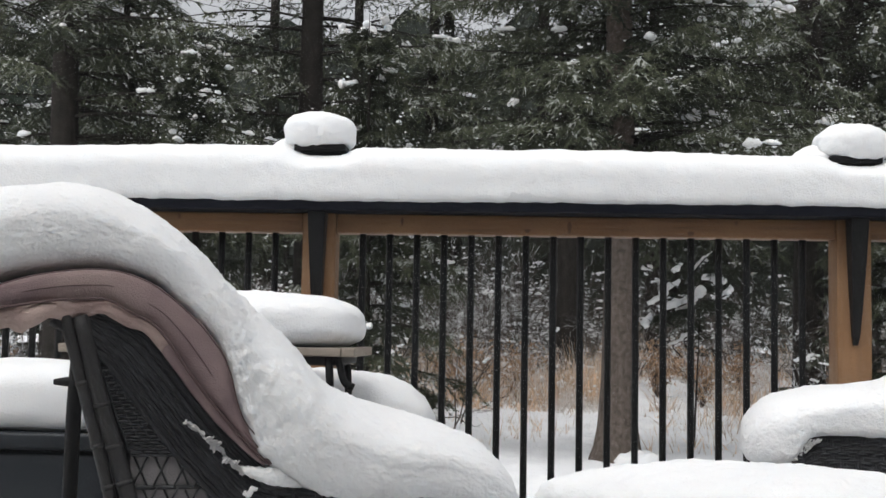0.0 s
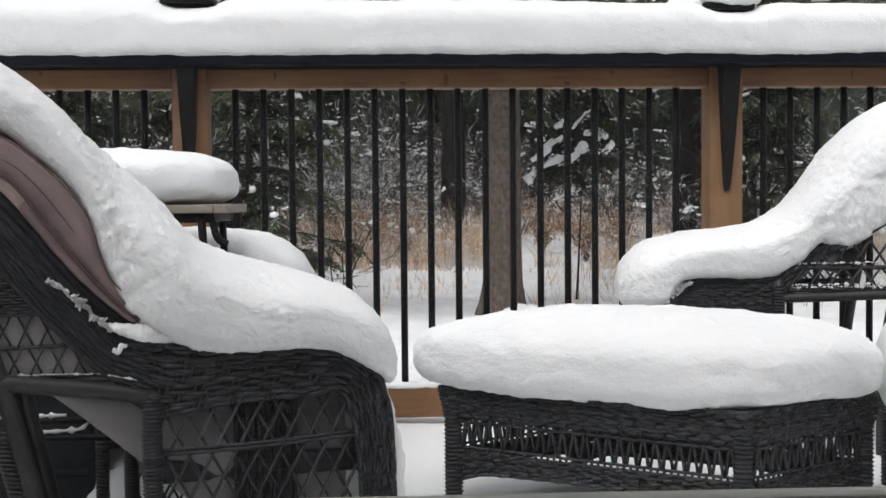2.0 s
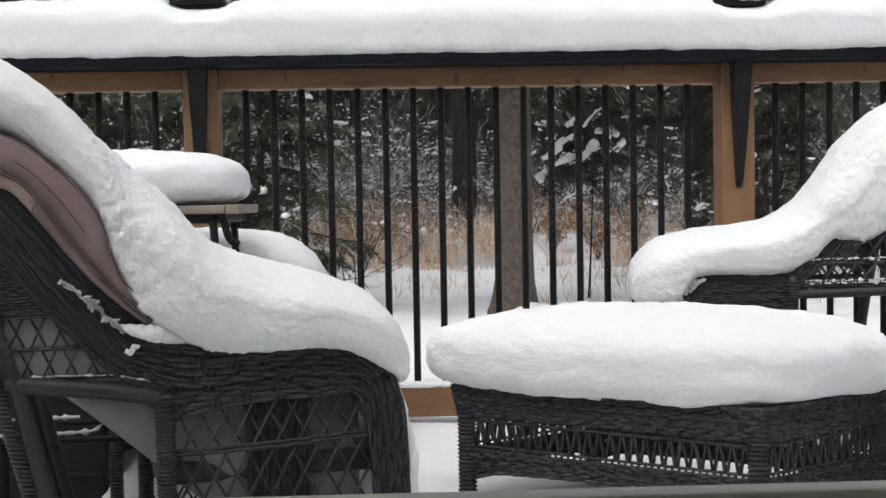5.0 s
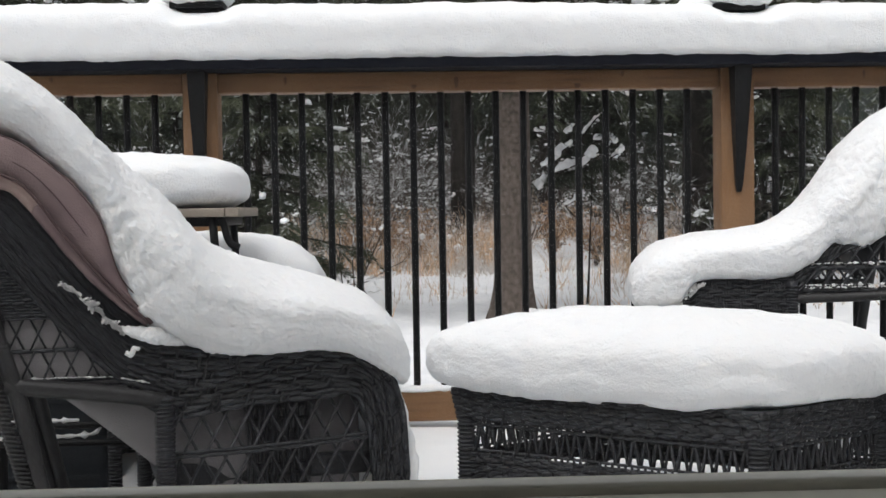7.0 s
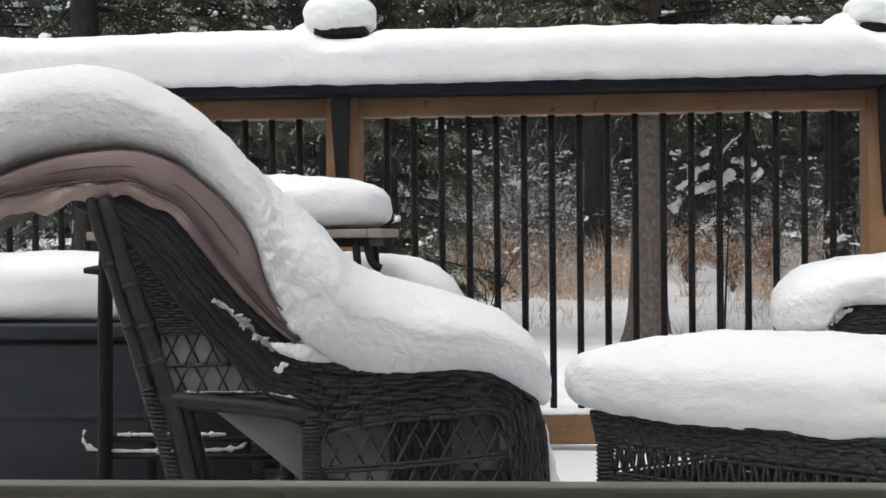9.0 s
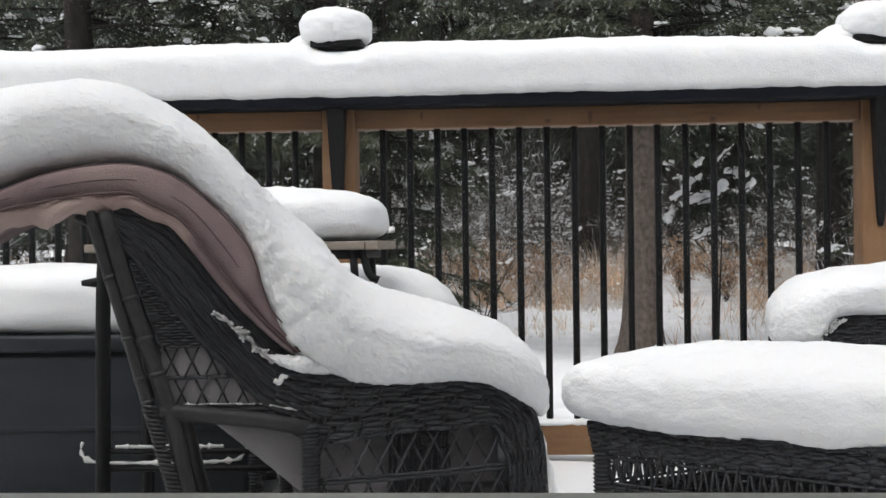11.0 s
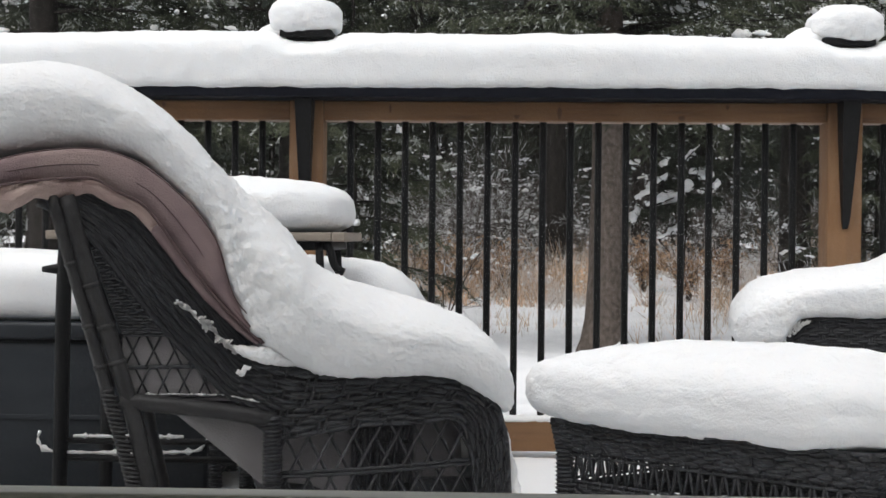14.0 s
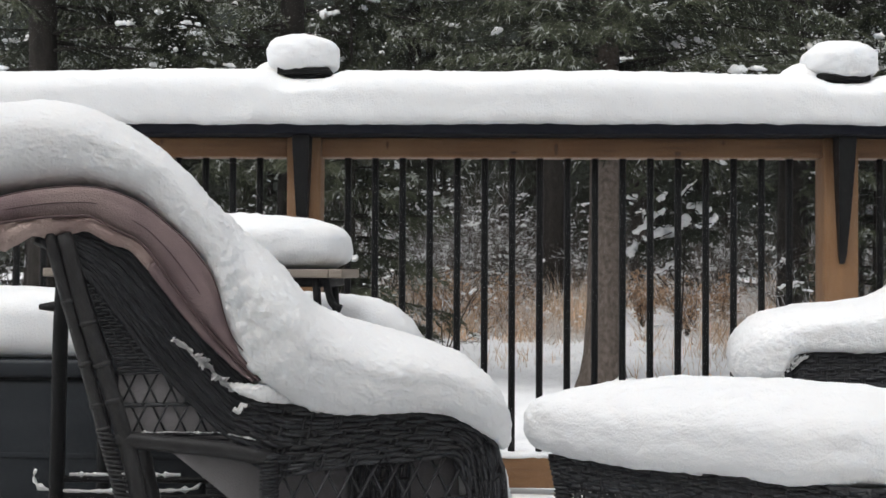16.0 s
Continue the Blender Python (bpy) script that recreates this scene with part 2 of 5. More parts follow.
def bumpy(v, size, amount, seed=0.0):
    """Shift vertices by soft noise, as wind and melting leave snow."""
    out = []
    for p in v:
        q = Vector(p)
        d = noise.noise_vector(q * (1 / size) + Vector((seed, seed * 1.7, -seed)))
        e = noise.noise_vector(q * (3.7 / size) + Vector((seed + 9, 0, seed)))
        h = noise.noise_vector(q * (9.5 / size) + Vector((0, seed + 4, seed)))
        out.append(q + d * amount + e * amount * 0.42 + h * amount * 0.2)
    return out


def fluff(g, size, amount, seed=0.0, where=None, grain=0.0014):
    """Puff the surface out in small billows with creases between them."""
    v = np.array(g.v, float)
    nrm = np.zeros_like(v)
    for f in g.f:
        a, b, c, d = v[f[0]], v[f[1]], v[f[2]], v[f[-1]]
        k = np.cross(c - a, d - b) if len(f) > 3 else np.cross(b - a, c - a)
        for i in f:
            nrm[i] += k
    nrm /= np.linalg.norm(nrm, axis=1)[:, None] + 1e-12
    for i, p in enumerate(v):
        q = Vector(p) + Vector((seed, 2 * seed, 0))
        q += noise.noise_vector(q / (size * 1.5)) * size * 0.4
        w = amount * (where(p) if where else 1.0)
        big, small = noise.voronoi(q / size)[0][0], noise.voronoi(q / (size * 0.42))[0][0]
        v[i] = p + nrm[i] * (w * ((0.45 - big) + 0.3 * (0.45 - small)) + grain * (noise.noise(q * 210) + 0.7 * noise.noise(q * 95)))
    g.v = [tuple(p) for p in v]
    return g


def snow_loft(stations, seed, sides=40, flat=3.2, rough=0.008, size=0.09, steps=70):
    """Snow along x: stations of (x, bottom, top, y0, y1), rounded over at the sides and ends."""
    st = curve(stations, steps)
    for _ in range(24):
        st[1:-1] = (st[:-2] + 2 * st[1:-1] + st[2:]) / 4
    rings, m = [], len(st)
    for i, (x, lo, hi, y0, y1) in enumerate(st):
        ring = []
        for j in range(sides):
            a = 2 * math.pi * j / sides
            c, s = math.cos(a), math.sin(a)
            n = 2.3 if s > 0 else flat
            k = (abs(c) ** n + abs(s) ** n) ** (-1 / n)
            ring.append((x, (y0 + y1) / 2 + (y1 - y0) / 2 * k * c, (lo + hi) / 2 + (hi - lo) / 2 * k * s))
        rings.append(ring)
    g = Geo().loft(rings)
    g.v = bumpy(g.v, size, rough, seed)
    return g


def snow_pillow(cx, cy, hx, hy, lo, hi, seed, power=3.5, rough=0.008, size=0.09, droop=0.0, turn=0.0, sides=72, rows=26, top_power=2.4):
    """A cushion of snow: rounded oblong outline, full sides, domed top, flat foot."""
    rings = []
    for i in range(rows):
        b = -math.pi / 2 + math.pi * (i + 0.5) / rows
        c, s = math.cos(b), math.sin(b)
        n = top_power if s > 0 else 4.0
        k = (abs(c) ** n + abs(s) ** n) ** (-1 / n)
        r, z = k * c, k * s
        ring = []
        for j in range(sides):
            a = 2 * math.pi * j / sides
            ca, sa = math.cos(a), math.sin(a)
            q = (abs(ca) ** power + abs(sa) ** power) ** (-1 / power)
            x, y = hx * r * q * ca, hy * r * q * sa
            zz = (lo + hi) / 2 + (hi - lo) / 2 * z - droop * (x / hx) ** 2 - droop * (y / hy) ** 2
            t = radians(turn)
            ring.append((cx + x * math.cos(t) - y * math.sin(t), cy + x * math.sin(t) + y * math.cos(t), zz))
        rings.append(ring)
    g = Geo().loft(rings)
    g.v = bumpy(g.v, size, rough, seed)
    return g


def rough_bits(g, line, r0, r1, seed, squash=0.9):
    """A broken, lumpy thread of snow along a line."""
    p = curve(line, max(30, int(np.linalg.norm(np.diff(np.array(line), axis=0), axis=1).sum() / 0.0011)))
    n = len(p)
    r = []
    for i in range(n):
        a = 0.32 + 0.9 * noise.noise(Vector((i * 0.09, seed, 0))) + 0.5 * noise.noise(Vector((i * 0.31, seed + 5, 0)))
        r.append(max(r0 + (r1 - r0) * min(max(a, 0.0), 1.2), 0.0002))
    h = Geo().tube(p, r, 10, squash)
    h.v = bumpy(h.v, 0.011, 0.4 * r1, seed)
    return g.add(h.v, h.f)


def snow_thing(geo, label, name="snow_cover"):
    ob = mesh_object(name, geo.v, geo.f, SNOW)
    return tagged(ob, label, "snow")


# ---- ground, deck, house ----
def ground_height(x, y):
    rise = min(max((y - 14.0) / 8.0, 0.0), 1.0)
    rise = rise * rise * (3 - 2 * rise)
    z = -0.27 + 0.62 * rise + 0.012 * max(y - 20, 0.0) * (y < 90)
    if abs(x) < 40 and -20 < y < 60:
        z += 0.05 * noise.noise(Vector((x * 0.35, y * 0.35, 0))) + 0.035 * noise.noise(Vector((x * 1.5, y * 1.7, 3))) + 0.028 * noise.noise(Vector((x * 3.9, y * 3.1, 8))) - 0.05 * max(0.0, 0.24 - noise.voronoi(Vector((x * 2.3, y * 1.7, 0)))[0][0]) * (1 + noise.noise(Vector((x * 0.6, y * 0.5, 4))))
    return z


def build_ground():
    near = list(np.linspace(-14, 14, 211))
    xs = [-600, -250, -100, -50, -30, -19] + near + [19, 30, 50, 100, 250, 600]
    ys = [-600, -250, -100, -50, -25, -12, -6, -3] + list(np.linspace(0.3, 24, 180)) + [27, 31, 36, 44, 60, 100, 250, 600]
    g = Geo()
    g.add([(x, y, ground_height(x, y)) for y in ys for x in xs], [(j * len(xs) + i, j * len(xs) + i + 1, (j + 1) * len(xs) + i + 1, (j + 1) * len(xs) + i) for j in range(len(ys) - 1) for i in range(len(xs) - 1)])
    tagged(mesh_object("ground", g.v, g.f, GROUND_SNOW), "snow-covered yard that rises to the edge of the woods", "ground", kind="structure")


def build_deck():
    deck = thing("deck", (0, 0, 0), "wooden deck platform buried under fresh snow", "deck", kind="structure")
    for i in range(60):
        x = -4.2 + i * 0.142
        part("plank", Geo().box((x, -2.86, -0.04), (x + 0.137, 0.1, 0.0), 0.003), DECK, deck)
    part("rim_joist", Geo().box((-4.2, 0.1, -0.24), (4.32, 0.14, 0.0), 0.003), DECK, deck)
    g = Geo()
    xs, ys = np.linspace(-4.2, 4.3, 260), np.linspace(-2.85, 0.13, 120)

    def top(x, y):
        edge = min(1.0, (0.13 - y) / 0.05)
        cover = max(abs(x + 0.8) / 0.56, abs(y + 0.95) / 0.62) + 0.16 * noise.noise(Vector((x * 5, y * 5, 9))) + 0.08 * noise.noise(Vector((x * 15, y * 15, 2)))
        bare = min(max((1.0 - cover) / 0.2, 0.0), 1.0)
        return -0.17 * bare + 0.045 + 0.105 * max(edge, 0.0) ** 0.5 + 0.012 * noise.noise(Vector((x * 3, y * 3, 1))) + 0.004 * noise.noise(Vector((x * 14, y * 14, 5)))

    g.add([(x, y, top(x, y)) for y in ys for x in xs], [(j * len(xs) + i, j * len(xs) + i + 1, (j + 1) * len(xs) + i + 1, (j + 1) * len(xs) + i) for j in range(len(ys) - 1) for i in range(len(xs) - 1)])
    n = len(xs)
    low = [(x, 0.13, 0.004) for x in xs]
    k = len(g.v)
    g.add(low, [])
    base = (len(ys) - 1) * n
    g.f += [(base + i, base + i + 1, k + i + 1, k + i) for i in range(n - 1)]
    tagged(mesh_object("deck_snow", g.v, g.f, SNOW), "smooth deep snow lying over the deck boards", "snow", kind="structure")


def build_house():
    x0, x1, z0, z1 = -0.95, 1.15, 0.622, 1.98
    g = Geo()
    for a, b in (((-4.2, -2.97, -0.3), (x0, -2.86, 2.06)), ((x1, -2.97, -0.3), (4.3, -2.86, 2.06)), ((x0, -2.97, -0.3), (x1, -2.86, z0)), ((x0, -2.97, z1), (x1, -2.86, 2.06))):
        g.box(a, b, 0)
    tagged(mesh_object("wall_north", g.v, g.f, WALL, False), "house wall with a window opening onto the deck", "wall", kind="structure")
    for name, a, b in (("wall_south", (-4.2, -6.6, -0.3), (4.3, -6.5, 2.06)), ("wall_west", (-4.3, -6.5, -0.3), (-4.2, -2.86, 2.06)), ("wall_east", (4.3, -6.5, -0.3), (4.4, -2.86, 2.06)), ("floor", (-4.2, -6.5, -0.12), (4.3, -2.97, -0.02)), ("ceiling", (-4.3, -6.6, 2.06), (4.4, -2.86, 2.13))):
        h = Geo().box(a, b, 0)
        tagged(mesh_object(name, h.v, h.f, WALL, False), "plain dim room behind the window", name.split("_")[0], kind="structure")
    win = thing("window_1", (0.1, -2.97, z0), "fixed house window with an olive-grey frame", "window", kind="structure")
    w = 1.05
    part("window_sill", Geo().box((-w, -0.10, 0.0), (w, -0.0065, 0.0455), 0.002), VINYL, win)
    part("frame_edge", Geo().box((-w, -0.0065, 0.0), (w, 0.003, 0.0485), 0.0015), VINYL_EDGE, win, "pale edge strip of the frame")
    part("bottom_rail", Geo().box((-w, 0.003, 0.0), (w, 0.0125, 0.0468), 0.002), VINYL, win)
    for x in (-w, w - 0.05):
        part("side_rail", Geo().box((x, -0.05, 0.0465), (x + 0.05, 0.012, z1 - z0), 0.003), VINYL, win)
    part("top_rail", Geo().box((-w + 0.05, -0.05, z1 - z0 - 0.05), (w - 0.05, 0.012, z1 - z0), 0.003), VINYL, win)
    pane = part("pane", Geo().box((-w + 0.05, 0.0, 0.0465), (w - 0.05, 0.004, z1 - z0 - 0.05), 0), GLASS, win, "clear glass pane", False)
    pane.visible_shadow = False


# ---- deck railing ----
POSTS = [-0.566 + 1.443 * i for i in range(-2, 4)]


def build_railing():
    rail = thing("deck_railing", (0, 0, 0), "cedar deck railing with slim black metal balusters and dark cap", "railing")
    part("cap_board", Geo().box((-4.0, -0.125, 1.113), (4.2, 0.115, 1.148), 0.005), FASCIA, rail, "dark stained cap board under snow")
    pole = [(0.0, 0.0, 0.247 + 0.815 * i / 6) for i in range(7)]
    shaft = Geo().tube(pole, 0.0095, 12)
    shared = None
    for n, x in enumerate(POSTS):
        part("post", Geo().box((x - 0.0455, -0.045, 0.0), (x + 0.0455, 0.045, 1.1125), 0.004), CEDAR_POST, rail, "upright cedar post")
        g = Geo()
        rings = []
        for z, half, deep in ((1.1115, 0.0235, 0.06), (1.0, 0.0195, 0.046), (0.9, 0.015, 0.032), (0.8, 0.0095, 0.016), (0.776, 0.006, 0.008)):
            rings.append([(x - half, -0.0455, z), (x + half, -0.0455, z), (x + half, -0.0455 - deep, z), (x - half, -0.0455 - deep, z)])
        part("bracket", g.loft(rings), BLACK_METAL, rail, "tapered black cap bracket", False)
        if n + 1 == len(POSTS):
            break
        a, b = x + 0.0465, POSTS[n + 1] - 0.0465
        top = part("top_rail", Geo().box((a, -0.034, 1.06), (b, 0.034, 1.1125), 0.004), CEDAR, rail)
        for k, kz, wide, tall in ((1.3 + n % 2, 1.092, 0.004, 0.012), (5.7 - 0.6 * n, 1.072, 0.008, 0.006), (8.1 + 0.4 * n, 1.1, 0.005, 0.008)):
            kx = a + 0.12 * k + 0.03 * math.sin(5 * k + n)
            disc = [(kx + wide * math.cos(q) * (1 + 0.3 * math.sin(3 * q)), -0.0347, kz + tall * math.sin(q)) for q in np.arange(14) * math.pi / 7]
            part("knot", Geo().add(disc, [tuple(range(14))]), KNOT, top)
        for kx, kz, wide, tall in ((x + 0.683, 1.082, 0.006, 0.017), (x + 1.01, 1.07, 0.009, 0.007)):
            disc = [(kx + wide * math.cos(q) * (1 + 0.2 * math.sin(3 * q)), -0.0349, kz + tall * math.sin(q)) for q in np.arange(14) * math.pi / 7]
            part("knot", Geo().add(disc, [tuple(range(14))]), KNOT, top)
        low = part("bottom_rail", Geo().box((a, -0.02, 0.166), (b, 0.02, 0.25), 0.004), CEDAR, rail)
        for k in (3, 9, 14):
            kx, kz = x + 0.15 + 0.075 * k, 0.205 + 0.02 * ((k * 7) % 3)
            disc = [(kx + 0.007 * math.cos(q), -0.0212, kz + 0.005 * math.sin(q)) for q in np.arange(10) * math.pi / 5]
            part("knot", Geo().add(disc, [tuple(range(10))]), KNOT, low)
        for k in range(17):
            if shared is None:
                ob = part("baluster", shaft, BLACK_METAL, rail)
                shared = ob.data
            else:
                ob = new("baluster", shared)
                ob.parent = rail
            ob.location = (x + 0.116 + 0.075 * k, 0, 0)
    # snow on the cap, on the bottom rail and on the post caps
    rng = random.Random(4)
    st = [(-4.0 + 8.2 * i / 40, 1.133, 1.299 + 0.003 * math.sin(i * 1.3) + rng.uniform(-0.002, 0.002) - 0.009 * min(max(-3.4 + 8.2 * i / 40, 0.0), 2.2), -0.14, 0.13) for i in range(41)]
    g = snow_loft(st, 3, sides=64, rough=0.005, size=0.13, steps=1100, flat=8)
    hollow = lambda p: 0.024 * sum(math.exp(-(((p[0] - x - 0.01) / 0.085) ** 4)) for x in POSTS) * min(max((p[2] - 1.22) / 0.05, 0), 1) * min(max((0.03 - p[1]) / 0.06, 0), 1)
    g.v = [(p[0], p[1] + 0.3 * hollow(p), p[2] - hollow(p)) for p in g.v]
    snow_thing(fluff(g, 0.05, 0.0026, 1.0, grain=0.0018), "long deep roll of snow on the railing cap")
    for x in POSTS:
        dz = -0.018 if x > 0 else 0.0
        cap = thing("post_cap", (x, 0, 1.27 + dz), "square black metal post cap almost buried in snow", "post cap", "post caps")
        rings = [[(sx * h, sy * h, z) for sx, sy in ((-1, -1), (1, -1), (1, 1), (-1, 1))] for z, h in ((-0.1, 0.055), (0.01, 0.055), (0.012, 0.07), (0.028, 0.07), (0.032, 0.062))]
        part("cap_body", Geo().loft(rings), BLACK_METAL, cap, smooth=False)
        g = snow_pillow(x - 0.008 + (0.015 if x > 0 else 0), 0, 0.099, 0.098, 1.291 + dz, 1.396 + dz, x + 2, power=2.4, rough=0.008, size=0.07, top_power=2.2, sides=80, rows=36)
        snow_thing(fluff(g, 0.03, 0.003, x), "round cap of snow on a railing post")
        g = snow_pillow(x - 0.08, 0.02, 0.075, 0.08, 1.23, 1.335 + dz * 0.5, x + 5, power=2.0, top_power=1.7, rough=0.006, size=0.06, sides=30, rows=14)
        snow_thing(g, "small drift of snow against the post cap")
    for n in range(len(POSTS) - 1):
        st = [(POSTS[n] + 0.05 + (1.343) * i / 30, 0.243, 0.26 + 0.008 * rng.random(), -0.021, 0.022) for i in range(31)]
        snow_thing(snow_loft(st, n, sides=12, rough=0.005, size=0.05, steps=90), "thin ridge of snow along the bottom rail")


# ---- wicker furniture ----
def strand(path, amp, phase, wave, normal):
    """A strand that weaves in and out along its path."""
    p = np.array(path, float)
    s = np.r_[0, np.cumsum(np.linalg.norm(np.diff(p, axis=0), axis=1))]
    return p + amp * np.sin(2 * np.pi * s / wave + phase)[:, None] * np.array(normal)[None]


def weave_band(g, inner, outer, rows, r, normal, amp=0.003, wave=0.055, n=70, uprights=True):
    """Rows of strands between two lines, in and out round thin stakes."""
    a, b = curve(inner, n), curve(outer, n)
    for i in range(rows):
        t = (i + 0.5) / rows + 0.22 / rows * math.sin(i * 2.3)
        w = wave * (1 + 0.16 * math.sin(i * 1.7))
        g.tube(strand(a + (b - a) * t, amp, math.pi * (i % 2) + 0.5 * math.sin(i * 3.1), w, normal), r * (1 + 0.15 * math.sin(i * 4.7)), 5, 1.2)
    if uprights:
        for k in range(1, n - 1, 3):
            g.tube([a[k], (a[k] + b[k]) / 2, b[k]], r * 0.8, 5)


def lattice(g, corner, right, up, width, height, pitch, lean, r):
    """Crossing diagonal strands that fill an upright panel."""
    c, u, w = np.array(corner, float), np.array(right, float), np.array(up, float)
    for sgn in (1, -1):
        k = -int(lean / pitch) - 2
        while k * pitch < width + lean:
            x0 = k * pitch
            x1 = x0 + lean * (1 if sgn > 0 else 1)
            a, b = (x0, 0.0), (x1, height)
            if sgn < 0:
                a, b = (x1, 0.0), (x0, height)
            (ax, az), (bx, bz) = a, b
            t0, t1 = 0.0, 1.0
            dx = bx - ax
            lo, hi = sorted(((0 - ax) / dx, (width - ax) / dx))
            t0, t1 = max(t0, lo), min(t1, hi)
            if t1 - t0 > 0.08:
                off = np.cross(u, w) * 0.002 * sgn
                pts = [c + u * (ax + dx * t) + w * (az + (bz - az) * t) + off for t in (t0, (t0 + t1) / 2, t1)]
                g.tube(pts, r, 5, 0.6)
            k += 1


def build_chair(at, turn):
    """The armchair with the cushion. Front is +x, near side -y."""
    chair = thing("wicker_armchair", at, "black woven wicker armchair with a faded mauve cushion, deep in snow", "chair", "wicker armchairs on the deck", turn)
    for side in (-1, 1):
        y = 0.27 * side
        out = (0, side, 0)
        g = Geo()
        inner = [(-0.1, y, 0.478), (-0.06, y, 0.452), (-0.037, y, 0.438), (0.025, y, 0.448), (0.095, y, 0.457), (0.184, y, 0.459), (0.225, y, 0.466), (0.244, y, 0.455), (0.258, y, 0.404), (0.265, y, 0.342), (0.27, y, 0.02)]
        outer = [(-0.1, y, 0.562), (-0.075, y, 0.556), (-0.036, y, 0.549), (0.03, y, 0.54), (0.137, y, 0.544), (0.2, y, 0.544), (0.245, y, 0.534), (0.28, y, 0.51), (0.302, y, 0.48), (0.316, y, 0.437), (0.322, y, 0.339), (0.325, y, 0.02)]
        weave_band(g, inner, outer, 16, 0.0033, out, n=230, wave=0.05, amp=0.0036)
        weave_band(g, [(x, yy + 0.05 * -side, z) for x, yy, z in outer], outer, 9, 0.0032, (0, 0, 1), n=110, wave=0.07, uprights=False)
        e, r = curve(inner, 60), curve(outer, 60)
        g.loft([[tuple(e[i] - (0, 0.004 * side, 0)), tuple(r[i] - (0, 0.004 * side, 0)), tuple(r[i] - (0, 0.011 * side, 0)), tuple(e[i] - (0, 0.011 * side, 0))] for i in range(60)])
        part("arm", g, WICKER, chair)
        g = Geo()
        lattice(g, (-0.04, y * 0.985, 0.165), (1, 0, 0), (0, 0, 1), 0.305, 0.297, 0.034, 0.158, 0.0043)
        for dz in (0.0, 0.006):
            g.tube(strand([(-0.04 + 0.02 * i, y, 0.384 + dz + 0.00005 * i * i) for i in range(16)], 0.002, dz * 400, 0.04, out), 0.0032, 5)
        weave_band(g, [(-0.05, y, 0.08), (0.26, y, 0.08)], [(-0.05, y, 0.16), (0.26, y, 0.16)], 9, 0.0042, out, n=50)
        part("side_panel", g, WICKER, chair, "openwork lattice side")
        g = Geo()
        g.tube(curve([(-0.049, y, 0.476), (-0.049, y, 0.3), (-0.051, y, 0.0)], 12), 0.0125, 10)
        for i in range(78):
            z = 0.006 + i * 0.006
            g.tube([(-0.049 + 0.0135 * math.cos(q), y + 0.0135 * math.sin(q), z + 0.0008 * q) for q in np.linspace(0, 2 * math.pi, 9)], 0.0021, 4, caps=False)
        part("seat_post", g, WICKER, chair, "post wrapped in strand")
        # raked rear legs, wound with strand below the brace
        a = curve([(-0.366, y, 0.80), (-0.36, y, 0.775), (-0.337, y, 0.693), (-0.31, y, 0.597), (-0.284, y, 0.5), (-0.251, y, 0.378), (-0.2, y, 0.18), (-0.16, y, 0.0)], 40)
        b = curve([(-0.346, y, 0.80), (-0.338, y, 0.775), (-0.317, y, 0.688), (-0.283, y, 0.588), (-0.251, y, 0.483), (-0.23, y, 0.377), (-0.185, y, 0.18), (-0.145, y, 0.0)], 40)
        part("rear_leg", Geo().tube(a, 0.0088, 12), TUBE, chair, "dark lacquered tube")
        part("rear_stay", Geo().tube(b, 0.0122, 12), TUBE, chair, "dark lacquered tube")
        g = Geo()
        for k in range(78):
            z = 0.512 - 0.0066 * k
            x = float(np.interp(-z, -a[:, 2], a[:, 0]))
            g.tube([(x - 0.0095, y + 0.001 * side, z + 0.002), (x - 0.004, y + 0.0105 * side, z + 0.001), (x + 0.006, y + 0.0118 * side, z), (x + 0.014, y + 0.008 * side, z - 0.002)], 0.0021, 5)
        for line, r, zs in ((a, 0.0088, (0.703, 0.613, 0.553, 0.518)), (b, 0.0122, (0.672, 0.612, 0.56))):
            for z in zs:
                x = float(np.interp(-z, -line[:, 2], line[:, 0]))
                g.tube([(x - 0.0008, y, z + 0.003), (x, y, z), (x + 0.0012, y, z - 0.004)], [r * 1.02, r * 1.2, r * 1.02], 12)
        part("leg_wrap", g, TUBE, chair, "strand wound round the rear leg")["kind"] = "stuff"
        part("brace", Geo().tube(curve([(-0.27, y, 0.504), (-0.202, y, 0.495), (-0.119, y, 0.484), (-0.05, y, 0.47)], 12), 0.0125, 12), TUBE, chair)
        # wing: broad close-woven edge over a solid core, fine rows, then lattice
        edge = [(-0.387, y, 0.79), (-0.344, y, 0.77), (-0.305, y, 0.732), (-0.273, y, 0.688), (-0.241, y, 0.645), (-0.205, y, 0.601), (-0.16, y, 0.552), (-0.115, y, 0.505), (-0.06, y, 0.483)]
        rim = [(-0.374, y, 0.812), (-0.33, y, 0.82), (-0.285, y, 0.81), (-0.245, y, 0.792), (-0.205, y, 0.75), (-0.17, y, 0.705), (-0.14, y, 0.668), (-0.11, y, 0.632), (-0.08, y, 0.6), (-0.045, y, 0.56)]
        g = Geo()
        weave_band(g, edge, rim, 26, 0.0021, out, n=120, wave=0.05, amp=0.0016, uprights=False)
        e, r = curve(edge, 40), curve(rim, 40)
        g.loft([[tuple(e[i] - (0, 0.003 * side, 0)), tuple(r[i] - (0, 0.003 * side, 0)), tuple(r[i] - (0, 0.009 * side, 0)), tuple(e[i] - (0, 0.009 * side, 0))] for i in range(40)])
        weave_band(g, [(x, yy - 0.06 * side, z) for x, yy, z in rim], rim, 12, 0.0036, (0.5, 0, 0.8), n=80, uprights=False)
        g.tube(e, 0.0042, 8)
